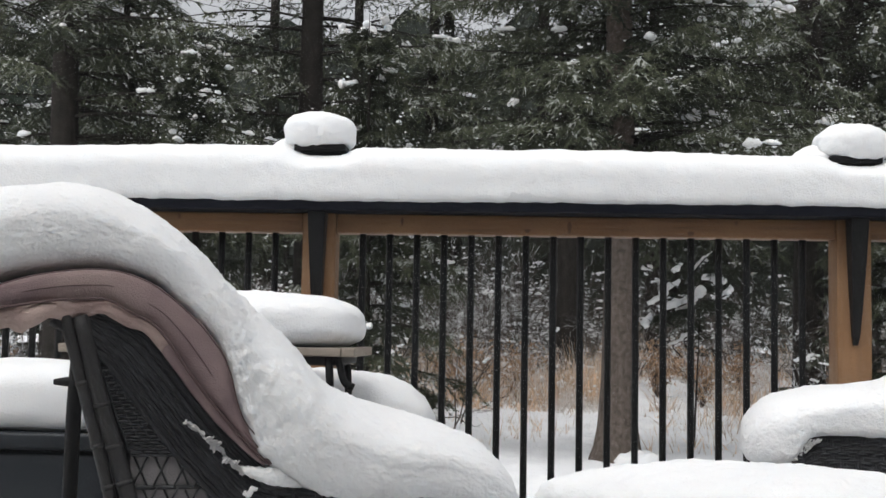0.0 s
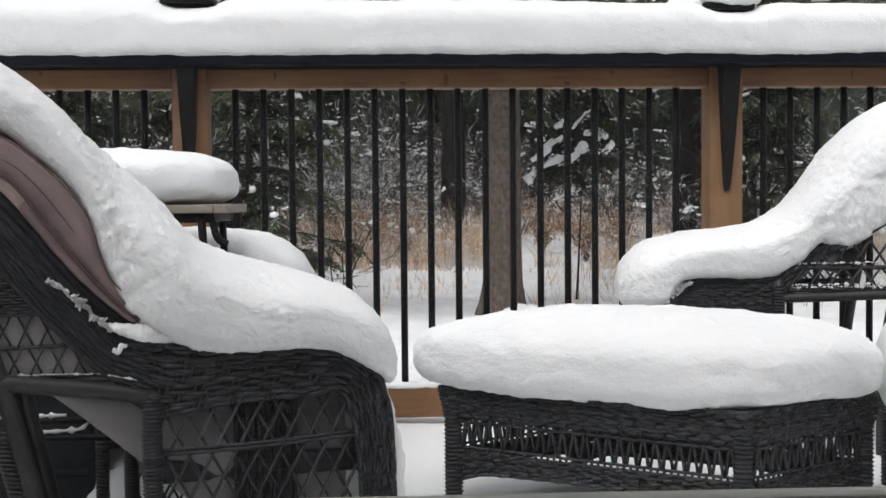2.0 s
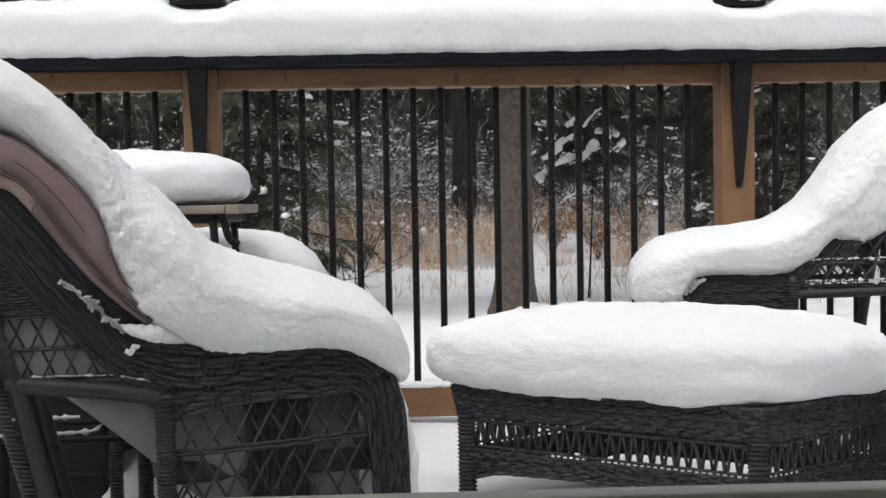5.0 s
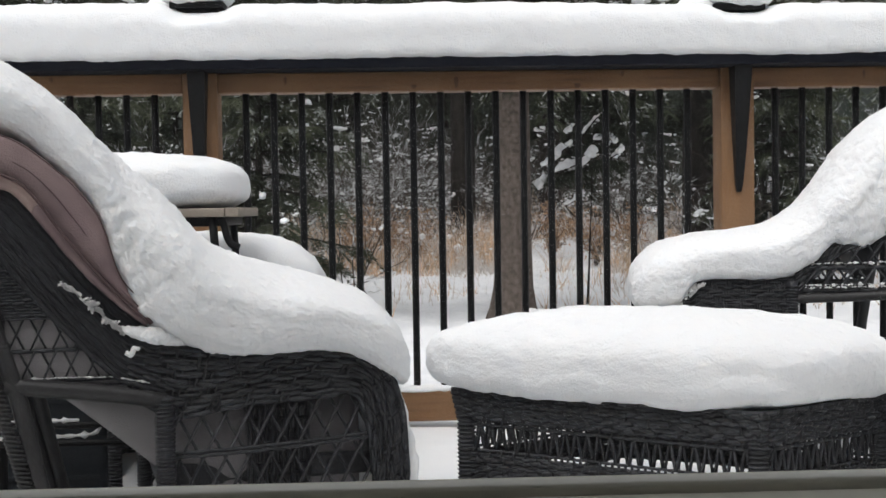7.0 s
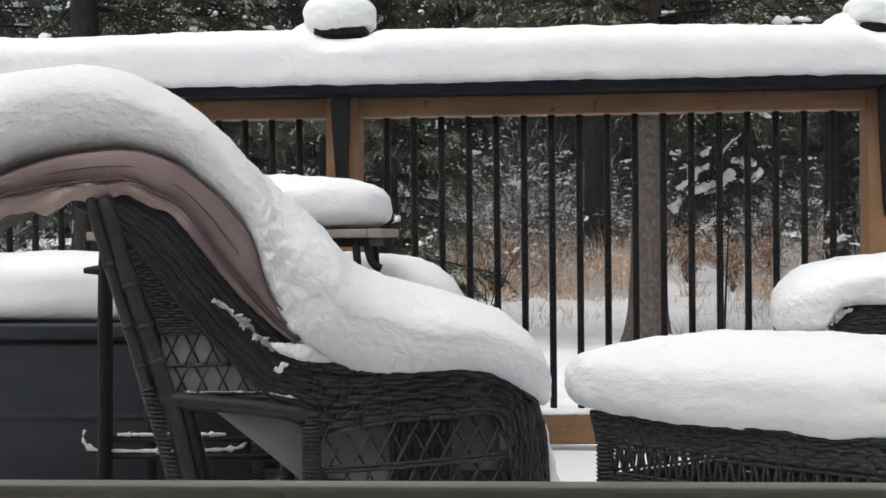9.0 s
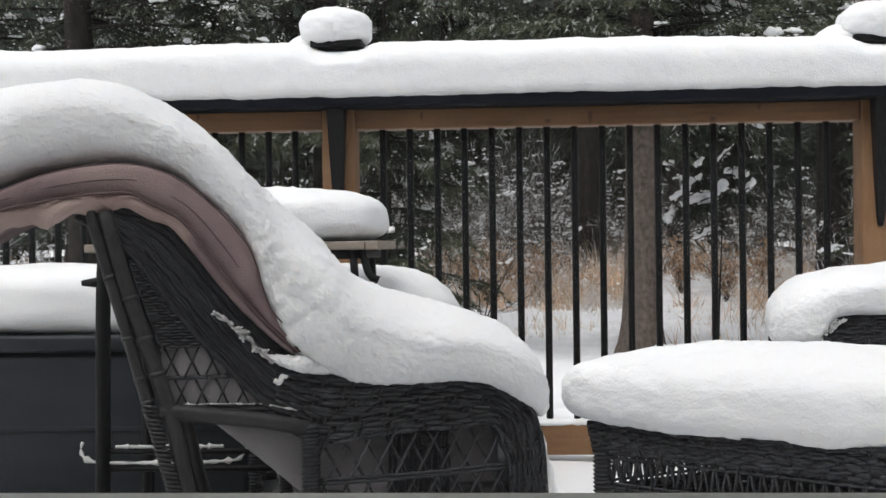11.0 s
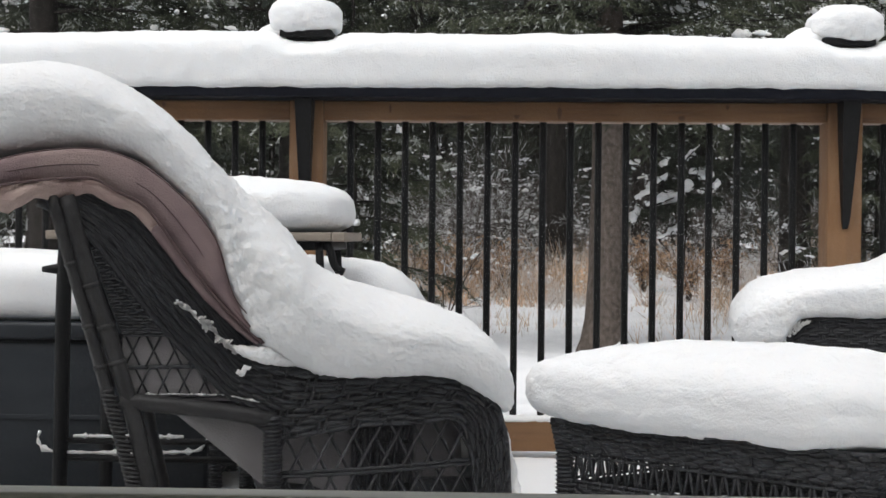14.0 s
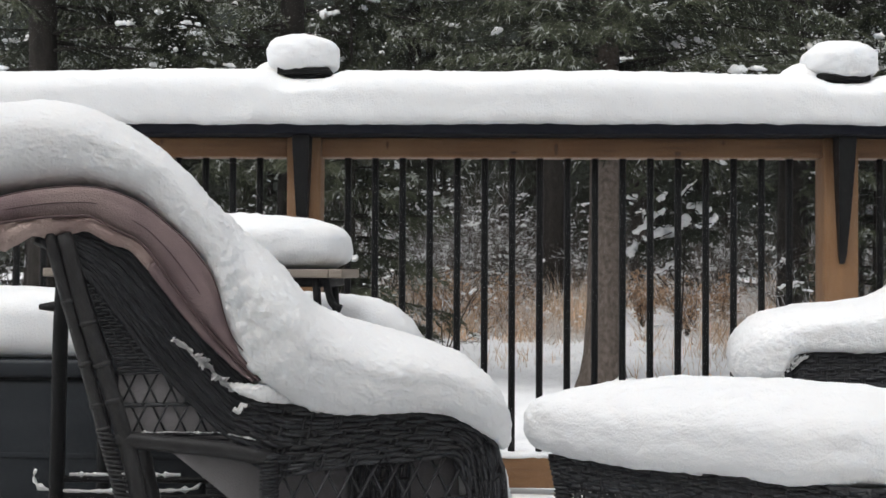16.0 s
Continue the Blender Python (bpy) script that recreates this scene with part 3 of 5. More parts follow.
        part("wing", g, WICKER, chair, "broad woven wing of the back")
        g = Geo()
        left = curve([(-0.314, y, 0.73), (-0.3, y, 0.688), (-0.284, y, 0.642), (-0.266, y, 0.598)], 30)
        rightl = curve([(-0.305, y, 0.732), (-0.27, y, 0.688), (-0.238, y, 0.645), (-0.203, y, 0.598)], 30)
        for i in range(1, 30):
            g.tube(strand(curve([left[i], rightl[i]], 14), 0.0016, math.pi * (i % 2), 0.022, out), 0.0018, 5)
        for t in (0.0, 0.33, 0.66):
            g.tube((left * (1 - t) + rightl * t)[2:], 0.0018, 5)
        inset = y - 0.007 * side
        lattice(g, (-0.264, inset, 0.552), (1, 0, 0), (0, 0, 1), 0.12, 0.046, 0.03, 0.022, 0.003)
        lattice(g, (-0.25, inset, 0.505), (1, 0, 0), (0, 0, 1), 0.15, 0.046, 0.03, 0.022, 0.003)
        for x0, x1, z in ((-0.268, -0.15, 0.551), (-0.272, -0.19, 0.599), (-0.255, -0.1, 0.507)):
            g.tube(strand([(x0 + (x1 - x0) * i / 12, inset, z) for i in range(13)], 0.001, 0, 0.02, out), 0.0036, 6)
        part("wing_panel", g, WICKER, chair, "fine woven and lattice panel")
    # seat, back shell and front
    part("seat", Geo().box((-0.06, -0.235, 0.33), (0.3, 0.235, 0.365), 0.008), WICKER, chair)
    back = [(-0.2, 0.5), (-0.27, 0.65), (-0.36, 0.78), (-0.40, 0.82)]
    part("backrest", Geo().loft([[(x - 0.012, -0.25, z), (x - 0.012, 0.25, z), (x + 0.016, 0.25, z + 0.01), (x + 0.016, -0.25, z + 0.01)] for x, z in back]), WICKER, chair)
    g = Geo()
    weave_band(g, [(0.32, -0.26, 0.1), (0.32, 0.26, 0.1)], [(0.32, -0.26, 0.36), (0.32, 0.26, 0.36)], 26, 0.0045, (1, 0, 0), n=60)
    part("front_apron", g, WICKER, chair)
    # added panel: stands in for the darkness behind this stretch of lattice
    g = Geo()
    weave_band(g, [(0.075, -0.246, 0.12), (0.075, -0.246, 0.45)], [(0.17, -0.246, 0.12), (0.17, -0.246, 0.45)], 18, 0.003, (0, -1, 0), n=60)
    g.box((0.075, -0.243, 0.12), (0.17, -0.236, 0.455), 0.002)
    part("inner_panel", g, WICKER, chair, "added dark woven panel that stands for the dark gap inside the arm")
    # cushion, its lining that hangs out below, and the grey cloth under the seat
    top = curve([(-0.06, 0.588), (-0.069, 0.606), (-0.082, 0.625), (-0.102, 0.642), (-0.113, 0.667), (-0.12, 0.694), (-0.127, 0.721), (-0.135, 0.745), (-0.17, 0.79), (-0.205, 0.822), (-0.245, 0.852), (-0.29, 0.868), (-0.33, 0.87), (-0.369, 0.866), (-0.408, 0.859), (-0.447, 0.847), (-0.485, 0.832), (-0.58, 0.784), (-0.7, 0.71)], 76)
    low = curve([(-0.067, 0.585), (-0.083, 0.6), (-0.102, 0.618), (-0.126, 0.643), (-0.159, 0.682), (-0.191, 0.724), (-0.215, 0.76), (-0.235, 0.785), (-0.247, 0.795), (-0.263, 0.801), (-0.279, 0.808), (-0.299, 0.822), (-0.315, 0.827), (-0.334, 0.825), (-0.37, 0.823), (-0.405, 0.818), (-0.45, 0.81), (-0.486, 0.802), (-0.57, 0.755), (-0.69, 0.685)], 76)
    rings = []
    for (xt, zt), (xl, zl) in zip(top, low):
        rings.append([(xl, -0.282, zl), (xl * 0.5 + xt * 0.5, -0.291, zl * 0.5 + zt * 0.5), (xt, -0.28, zt), (xt, 0.0, zt + 0.004), (xt, 0.265, zt), (xl, 0.265, zl)])
    g = Geo().loft(rings)
    g.v = bumpy(g.v, 0.08, 0.003, 2)
    cushion = part("cushion", g, MAUVE, chair, "faded mauve back cushion")
    for line, r in ((low, 0.0022), (top * 0.45 + low * 0.55, 0.001), (top * 0.97 + low * 0.03, 0.0012)):
        part("piping", Geo().tube([(x, -0.2895, z) for x, z in line], r, 6), PIPING, cushion)
    rng = random.Random(9)
    sag = curve([(-0.073, 0.58), (-0.102, 0.603), (-0.126, 0.626), (-0.151, 0.65), (-0.179, 0.684), (-0.199, 0.71), (-0.215, 0.731), (-0.231, 0.753), (-0.251, 0.775), (-0.27, 0.785), (-0.291, 0.79), (-0.301, 0.8), (-0.319, 0.801), (-0.35, 0.799), (-0.374, 0.793), (-0.39, 0.793), (-0.402, 0.786), (-0.421, 0.776), (-0.44, 0.78), (-0.46, 0.777), (-0.486, 0.772), (-0.57, 0.72), (-0.69, 0.65)], 76)
    rings = []
    for i, ((xl, zl), (xs, zs)) in enumerate(zip(low, sag)):
        ease = min(max((i - 24) / 12, 0.1), 1.0)
        wob = ease * (0.003 * math.sin(i * 0.8) + 0.002 * math.sin(i * 1.9)) + rng.uniform(-0.0008, 0.0008)
        y = -0.28 + 0.007 * math.sin(i * 0.55) * ease
        mid = ((xl + xs) / 2 - 0.001, y - 0.007, (zl + zs) / 2 + 0.001)
        if xl > -0.22:
            fat = 0.006 * min(max((xl + 0.22) / 0.08, 0), 1)
            mid = (mid[0] - fat * 0.6, mid[1] - fat, mid[2] + fat * 0.4)
        rings.append([(xl, y, zl), mid, (xs, y + 0.002, zs + wob), (xs, y + 0.03, zs + wob + 0.006), (xl, y + 0.06, zl)])
    cut = sum(1 for x, _ in low if x > -0.212)
    part("cushion_roll", Geo().loft(rings[:cut + 1]), MAUVE, chair, "rolled mauve underside of the cushion")
    part("cushion_lining", Geo().loft(rings[cut:]), LINING, chair, "pale pink lining hanging out below the cushion")
    rings = []
    for i in range(24):
        x = -0.19 + 0.445 * i / 23
        zlow = max(0.474 - 0.87 * (x + 0.19), 0.25)
        y = -0.215 + 0.012 * math.sin(i * 0.39)
        rings.append([(x, y, 0.485), (x, y - 0.012, (0.485 + zlow) / 2), (x, y, zlow), (x, y + 0.02, zlow), (x, y + 0.02, 0.485)])
    part("wing_cloth", Geo().box((-0.268, -0.26, 0.498), (-0.1, -0.254, 0.604), 0.002), GREY_CLOTH, chair, "grey cloth behind the wing lattice")
    part("seat_cloth", Geo().loft(rings), GREY_CLOTH, chair, "grey cloth hanging below the seat")
    return chair


def build_far_chair(at, turn):
    """The armchair by the railing. Front is -x, near side -y."""
    chair = thing("wicker_armchair", at, "black woven wicker armchair heaped with snow beside the railing", "chair", "wicker armchairs on the deck", turn)
    for side in (-1, 1):
        y = 0.19 * side
        out = (0, side, 0)
        g = Geo()
        low = [(-0.235, y, 0.40), (-0.15, y, 0.405), (0.036, y, 0.405)]
        high = [(-0.232, y, 0.535), (-0.2, y, 0.565), (-0.1, y, 0.569), (0.036, y, 0.569)]
        weave_band(g, low, high, 24, 0.0032, out, n=130, wave=0.045, amp=0.0034)
        g.box((-0.235, y - 0.004 * side - 0.002, 0.41), (0.034, y - 0.004 * side + 0.002, 0.56), 0.001)
        weave_band(g, [(x, yy - 0.06 * side, z) for x, yy, z in high], high, 9, 0.0034, (0, 0, 1), n=80, wave=0.06, uprights=False)
        part("arm", g, WICKER, chair)
        g = Geo()
        for x in (-0.228, 0.024):
            g.tube([(x, y, 0.0), (x, y, 0.3), (x, y, 0.56)], 0.013, 10)
            for i in range(76):
                g.tube([(x + 0.014 * math.cos(q), y + 0.014 * math.sin(q), 0.008 + i * 0.0072) for q in np.linspace(0, 2 * math.pi, 9)], 0.003, 4, caps=False)
        part("seat_post", g, WICKER, chair, "posts wrapped in strand")
        g = Geo()
        edge = [(0.035, y, 0.528), (0.058, y, 0.553), (0.09, y, 0.578), (0.115, y, 0.61), (0.15, y, 0.63), (0.2, y, 0.65), (0.29, y, 0.7)]
        rim = [(0.03, y, 0.59), (0.05, y, 0.612), (0.085, y, 0.632), (0.1, y, 0.655), (0.13, y, 0.68), (0.18, y, 0.71), (0.29, y, 0.78)]
        weave_band(g, edge, rim, 12, 0.003, out, n=70, wave=0.05)
        e, r = curve(edge, 30), curve(rim, 30)
        g.loft([[tuple(e[i] - (0, 0.002 * side, 0)), tuple(r[i] - (0, 0.002 * side, 0)), tuple(r[i] - (0, 0.008 * side, 0)), tuple(e[i] - (0, 0.008 * side, 0))] for i in range(30)])
        part("wing", g, WICKER, chair, "broad woven wing of the back")
        g = Geo()
        lattice(g, (0.042, y, 0.536), (1, 0, 0), (0, 0, 1), 0.25, 0.054, 0.044, 0.04, 0.0052)
        lattice(g, (0.06, y, 0.592), (1, 0, 0), (0, 0, 1), 0.23, 0.06, 0.044, 0.04, 0.0052)
        for z, r in ((0.591, 0.0058), (0.537, 0.005)):
            g.tube(strand([(0.04 + 0.02 * i, y, z) for i in range(13)], 0.0015, z * 30, 0.04, out), r, 6)
        part("wing_panel", g, WICKER, chair, "openwork lattice of the wing")
        part("brace", Geo().tube(curve([(0.03, y, 0.519), (0.15, y, 0.522), (0.3, y, 0.528)], 10), 0.0115, 12), TUBE, chair)
        part("rear_leg", Geo().tube(curve([(0.36, y, 0.82), (0.315, y, 0.66), (0.29, y, 0.53), (0.268, y, 0.4), (0.262, y, 0.2), (0.262, y, 0.0)], 26), 0.013, 12), TUBE, chair, "dark lacquered tube")
    part("seat", Geo().box((-0.21, -0.175, 0.33), (0.22, 0.175, 0.365), 0.008), WICKER, chair)
    part("backrest", Geo().loft([[(x - 0.012, -0.17, z), (x + 0.014, -0.17, z - 0.006), (x + 0.014, 0.17, z - 0.006), (x - 0.012, 0.17, z)] for x, z in ((0.195, 0.57), (0.225, 0.66), (0.27, 0.78), (0.3, 0.84))]), WICKER, chair)
    g = Geo()
    weave_band(g, [(-0.235, -0.18, 0.1), (-0.235, 0.18, 0.1)], [(-0.235, -0.18, 0.36), (-0.235, 0.18, 0.36)], 26, 0.0045, (-1, 0, 0), n=60)
    part("front_apron", g, WICKER, chair)
    return chair


def build_ottoman(at, turn, L=0.64, W=0.52, H=0.385, skew=0.0):
    """skew: how far the corners lean from square, in degrees."""
    o = thing("wicker_ottoman", at, "black woven wicker footstool under a thick pillow of snow", "footstool", "wicker footstools on the deck", turn)
    hx, hy = L / 2, W / 2
    for sx in (-1, 1):
        for sy in (-1, 1):
            x, y = sx * (hx - 0.013), sy * (hy - 0.013)
            g = Geo().tube([(x, y, 0), (x, y, 0.2), (x, y, H - 0.02)], 0.0135, 12)
            for i in range(44):
                ring = [(x + 0.0142 * math.cos(q), y + 0.0142 * math.sin(q), 0.006 + i * 0.0083) for q in np.linspace(0, 2 * math.pi, 11)]
                g.tube(ring, 0.0032, 4, caps=False)
            part("leg", g, WICKER, o)
    for ax, half, other, sgn in ((0, hx, hy, -1), (0, hx, hy, 1), (1, hy, hx, -1), (1, hy, hx, 1)):
        def P(t, z, bow=0.0):
            return (t, sgn * (other + bow), z) if ax == 0 else (sgn * (other + bow), t, z)
        nrm = (0, sgn, 0) if ax == 0 else (sgn, 0, 0)
        g = Geo()
        weave_band(g, [P(-half, 0.326, -0.006), P(half, 0.326, -0.006)], [P(-half - 0.006, H, 0.004), P(half + 0.006, H, 0.004)], 12, 0.0037, nrm, n=130, wave=0.04, amp=0.0036)
        for z0, z1 in ((0.312, 0.326), (0.252, 0.268)):
            weave_band(g, [P(-half, z0, -0.01), P(half, z0, -0.01)], [P(-half, z1, -0.01), P(half, z1, -0.01)], 2, 0.003, nrm, n=int(half * 460), wave=0.026, amp=0.002)
        n = int(half * 2 / 0.0125)
        for k in range(n):
            t = -half + 0.03 + (2 * half - 0.06) * k / (n - 1)
            lean = 0.0045 * (1 if k % 2 else -1)
            g.tube([P(t - lean, 0.264, -0.012), P(t, 0.29, -0.012), P(t + lean, 0.316, -0.012)], 0.0026 + 0.001 * math.sin(k * 0.9) ** 2, 5)
        bot = [P(-half, 0.185, -0.012)] + [P(half * (i / 4 - 1), 0.206 + 0.012 * (1 - (i / 4 - 1) ** 2), -0.012) for i in range(1, 8)] + [P(half, 0.185, -0.012)]
        weave_band(g, bot, [P(-half, 0.255, -0.012), P(half, 0.255, -0.012)], 9, 0.0036, nrm, n=120, wave=0.04, amp=0.0034)
        part("side", g, WICKER, o, "woven side with an openwork row")
    g = Geo().box((-hx + 0.01, -hy + 0.01, H - 0.03), (hx - 0.01, hy - 0.01, H - 0.004), 0.006)
    part("top", g, WICKER, o)
    k = radians(skew)
    for ob in o.children:
        for vert in ob.data.vertices:
            x, y, z = vert.co
            vert.co = (x - y * math.sin(k), y * math.cos(k), z)
    return o


def build_furniture():
    chair = build_chair((-0.42, -1.24, 0), 15)
    build_far_chair((0.882, -0.29, 0), -8)
    # snow on the first chair, in the chair's own frame
    prof = [(-0.8, 0.66, 0.85), (-0.68, 0.73, 0.945), (-0.58, 0.785, 0.985), (-0.512, 0.82, 0.998), (-0.449, 0.85, 1.01), (-0.384, 0.865, 1.016), (-0.324, 0.868, 1.008), (-0.254, 0.852, 0.975), (-0.201, 0.812, 0.938), (-0.17, 0.78, 0.91), (-0.148, 0.752, 0.885), (-0.132, 0.712, 0.868), (-0.118, 0.66, 0.853), (-0.104, 0.622, 0.84), (-0.092, 0.575, 0.83), (-0.06, 0.546, 0.805), (-0.021, 0.534, 0.765), (0.016, 0.523, 0.72), (0.053, 0.519, 0.69), (0.11, 0.521, 0.666), (0.17, 0.525, 0.652), (0.225, 0.522, 0.637), (0.262, 0.502, 0.624), (0.288, 0.482, 0.612), (0.308, 0.466, 0.595), (0.323, 0.46, 0.573), (0.332, 0.462, 0.547), (0.337, 0.474, 0.52)]
    st = []
    for x, lo, hi in prof:
        arm = min(max((x + 0.15) / 0.12, 0), 1)
        end = (1 - 0.5 * min(max((x - 0.265) / 0.075, 0), 1) ** 3) ** 0.5
        st.append((x, lo, hi, (-0.284 - 0.026 * arm) * end, (0.26 + 0.03 * arm) * end))
    g = snow_loft(st, 1, sides=300, rough=0.0038, size=0.08, steps=420, flat=5)
    fluff(g, 0.018, 0.0028, 2.0, lambda p: 0.15 + (0.9 + 1.3 * math.exp(-((p[0] + 0.11) / 0.045) ** 2)) * min(max((p[0] + 0.26) / 0.14, 0), 1) * min(max((0.24 - p[0]) / 0.1, 0.4), 1), grain=0.0018)
    m = pose(-0.42, -1.24, 0, 0, 0, 15)
    g.v = [m @ Vector(p) for p in g.v]
    snow_thing(g, "deep rounded snow over the back, seat and arm of the armchair")
    g = snow_pillow(0.33, -0.01, 0.017, 0.262, 0.13, 0.475, 8, power=4, rough=0.009, size=0.05, sides=120, rows=40)
    g.v = [m @ Vector(p) for p in g.v]
    snow_thing(g, "snow clinging to the front of the armchair")
    # loose clumps caught on the wing
    g, rng = Geo(), random.Random(3)
    line = curve([(-0.19, 0.649), (-0.172, 0.638), (-0.155, 0.618), (-0.139, 0.608), (-0.127, 0.59), (-0.102, 0.575), (-0.082, 0.566)], 90)
    r = [0.0012 + 0.0085 * abs(noise.noise(Vector((i * 0.17, 3.3, 0)))) + 0.003 * abs(noise.noise(Vector((i * 0.6, 8, 0)))) for i in range(90)]
    g.tube([(x + rng.gauss(0, 0.0012), -0.281, z + rng.gauss(0, 0.0012)) for x, z in line], r, 12, 0.8)
    for k in range(34):
        i = rng.randrange(4, 86)
        x, z = line[i]
        a, L = rng.uniform(0, 2 * math.pi), rng.uniform(0.004, 0.012)
        g.tube([(x + L * q * math.cos(a), -0.282 - 0.002 * q, z + L * q * math.sin(a)) for q in (0.0, 0.5, 1.0)], [0.003, rng.uniform(0.0015, 0.0035), 0.0012], 7)
    g.v = bumpy(g.v, 0.008, 0.0022, 4)
    rough_bits(g, [(-0.103, -0.284, 0.545), (-0.096, -0.285, 0.541), (-0.091, -0.285, 0.55), (-0.084, -0.284, 0.549)], 0.003, 0.006, 7.0)
    rough_bits(g, [(-0.235, -0.268, 0.512), (-0.18, -0.268, 0.511), (-0.12, -0.272, 0.509), (-0.07, -0.276, 0.498)], 0.0002, 0.0028, 12.0)
    g.v = [m @ Vector(p) for p in g.v]
    snow_thing(g, "small clumps of snow caught in the wicker", "snow_clumps")
    h = Geo().tube(curve([(-0.108, -0.281, 0.58), (-0.088, -0.284, 0.574), (-0.066, -0.284, 0.569), (-0.045, -0.276, 0.565), (-0.02, -0.262, 0.56)], 120), [0.0025 + 0.0115 * min(i / 60, 1.0) ** 0.8 for i in range(120)], 60, 0.9)
    fluff(h, 0.014, 0.004, 11.0, grain=0.0015)
    h.v = [m @ Vector(p) for p in h.v]
    snow_thing(h, "small ledge of snow under the tip of the cushion", "snow_ledge")
    # snow on the second chair
    m2 = pose(0.882, -0.29, 0, 0, 0, -8)
    prof = [(-0.346, 0.53, 0.554), (-0.342, 0.508, 0.582), (-0.33, 0.5, 0.61), (-0.305, 0.497, 0.635), (-0.27, 0.496, 0.654), (-0.236, 0.5, 0.663), (-0.222, 0.53, 0.666), (-0.205, 0.558, 0.668), (-0.19, 0.566, 0.671), (-0.148, 0.566, 0.675), (-0.08, 0.564, 0.682), (-0.013, 0.564, 0.695), (0.015, 0.565, 0.705), (0.03, 0.575, 0.713), (0.04, 0.581, 0.718), (0.047, 0.586, 0.723), (0.067, 0.596, 0.736), (0.07, 0.597, 0.738), (0.084, 0.604, 0.753), (0.092, 0.623, 0.762), (0.094, 0.628, 0.765), (0.113, 0.643, 0.79), (0.12, 0.648, 0.801), (0.133, 0.641, 0.822), (0.146, 0.636, 0.84), (0.175, 0.631, 0.88), (0.195, 0.634, 0.903), (0.22, 0.644, 0.93), (0.25, 0.672, 0.957), (0.287, 0.697, 0.98), (0.315, 0.719, 0.992), (0.345, 0.74, 0.999), (0.365, 0.77, 0.99), (0.378, 0.79, 0.965), (0.385, 0.8, 0.92)]
    st = []
    for x, lo, hi in prof:
        end = (1 - 0.6 * min(max((-0.24 - x) / 0.106, 0), 1) ** 2.5) ** 0.5 * (1 - 0.5 * min(max((x - 0.325) / 0.06, 0), 1) ** 2.5) ** 0.5
        st.append((x, lo - 0.006, hi, -0.214 * end, 0.21 * end))
    g = snow_loft(st, 13, sides=200, rough=0.005, size=0.07, steps=330, flat=6)
    fluff(g, 0.024, 0.008, 5.0, lambda p: 0.1 + 0.9 * min(max((p[0] - 0.09) / 0.08, 0), 1) * min(max((0.93 - p[2]) / 0.1, 0.1), 1))
    for k in range(4):
        rough_bits(g, [(-0.24 + 0.012 * k, -0.2, 0.505 + 0.01 * k), (-0.225 + 0.01 * k, -0.203, 0.53 + 0.006 * k), (-0.2 + 0.008 * k, -0.2, 0.558)], 0.0005, 0.0075, 3.0 * k + 1)
    for z, seed in ((0.544, 2.0), (0.55, 9.0), (0.6, 15.0)):
        rough_bits(g, [(0.05, -0.195, z), (0.16, -0.197, z + 0.002), (0.285, -0.195, z + 0.004)], -0.001, 0.006, seed)
    g.v = [m2 @ Vector(p) for p in g.v]
    snow_thing(g, "deep rough snow over the arm and back of the armchair")
    build_ottoman((0.467, -0.978, 0), -35.2, 0.624, 0.352, skew=-24.0)
    g = snow_pillow(-0.038, 0, 0.392, 0.226, 0.37, 0.545, 21, power=4, droop=0.003, rough=0.008, size=0.12, sides=340, rows=90)
    m3 = pose(0.4755, -0.9845, 0, 0, 0, -35.2)
    g.v = [m3 @ Vector((x + y * math.sin(radians(24)), y * math.cos(radians(24)), z)) for x, y, z in g.v]
    fluff(g, 0.05, 0.0045, 3.0)
    snow_thing(g, "thick pillow of snow on the wicker footstool")
    build_ottoman((-0.5, -0.35, 0), 3, 0.46, 0.27)
    g = snow_pillow(-0.492, -0.35, 0.268, 0.17, 0.372, 0.697, 24, power=3.4, droop=0.0, rough=0.007, size=0.1, sides=160, rows=50, top_power=2.7)
    snow_thing(fluff(g, 0.04, 0.0035, 4.0), "rounded heap of snow on a footstool behind the side table")
    build_ottoman((1.215, -1.05, 0), -8, 0.5, 0.45, 0.31)
    snow_thing(snow_pillow(1.212, -1.05, 0.3, 0.26, 0.3, 0.59, 22, power=3.0, droop=0.01, turn=-8, rough=0.009, size=0.12), "thick pillow of snow on the smaller footstool")


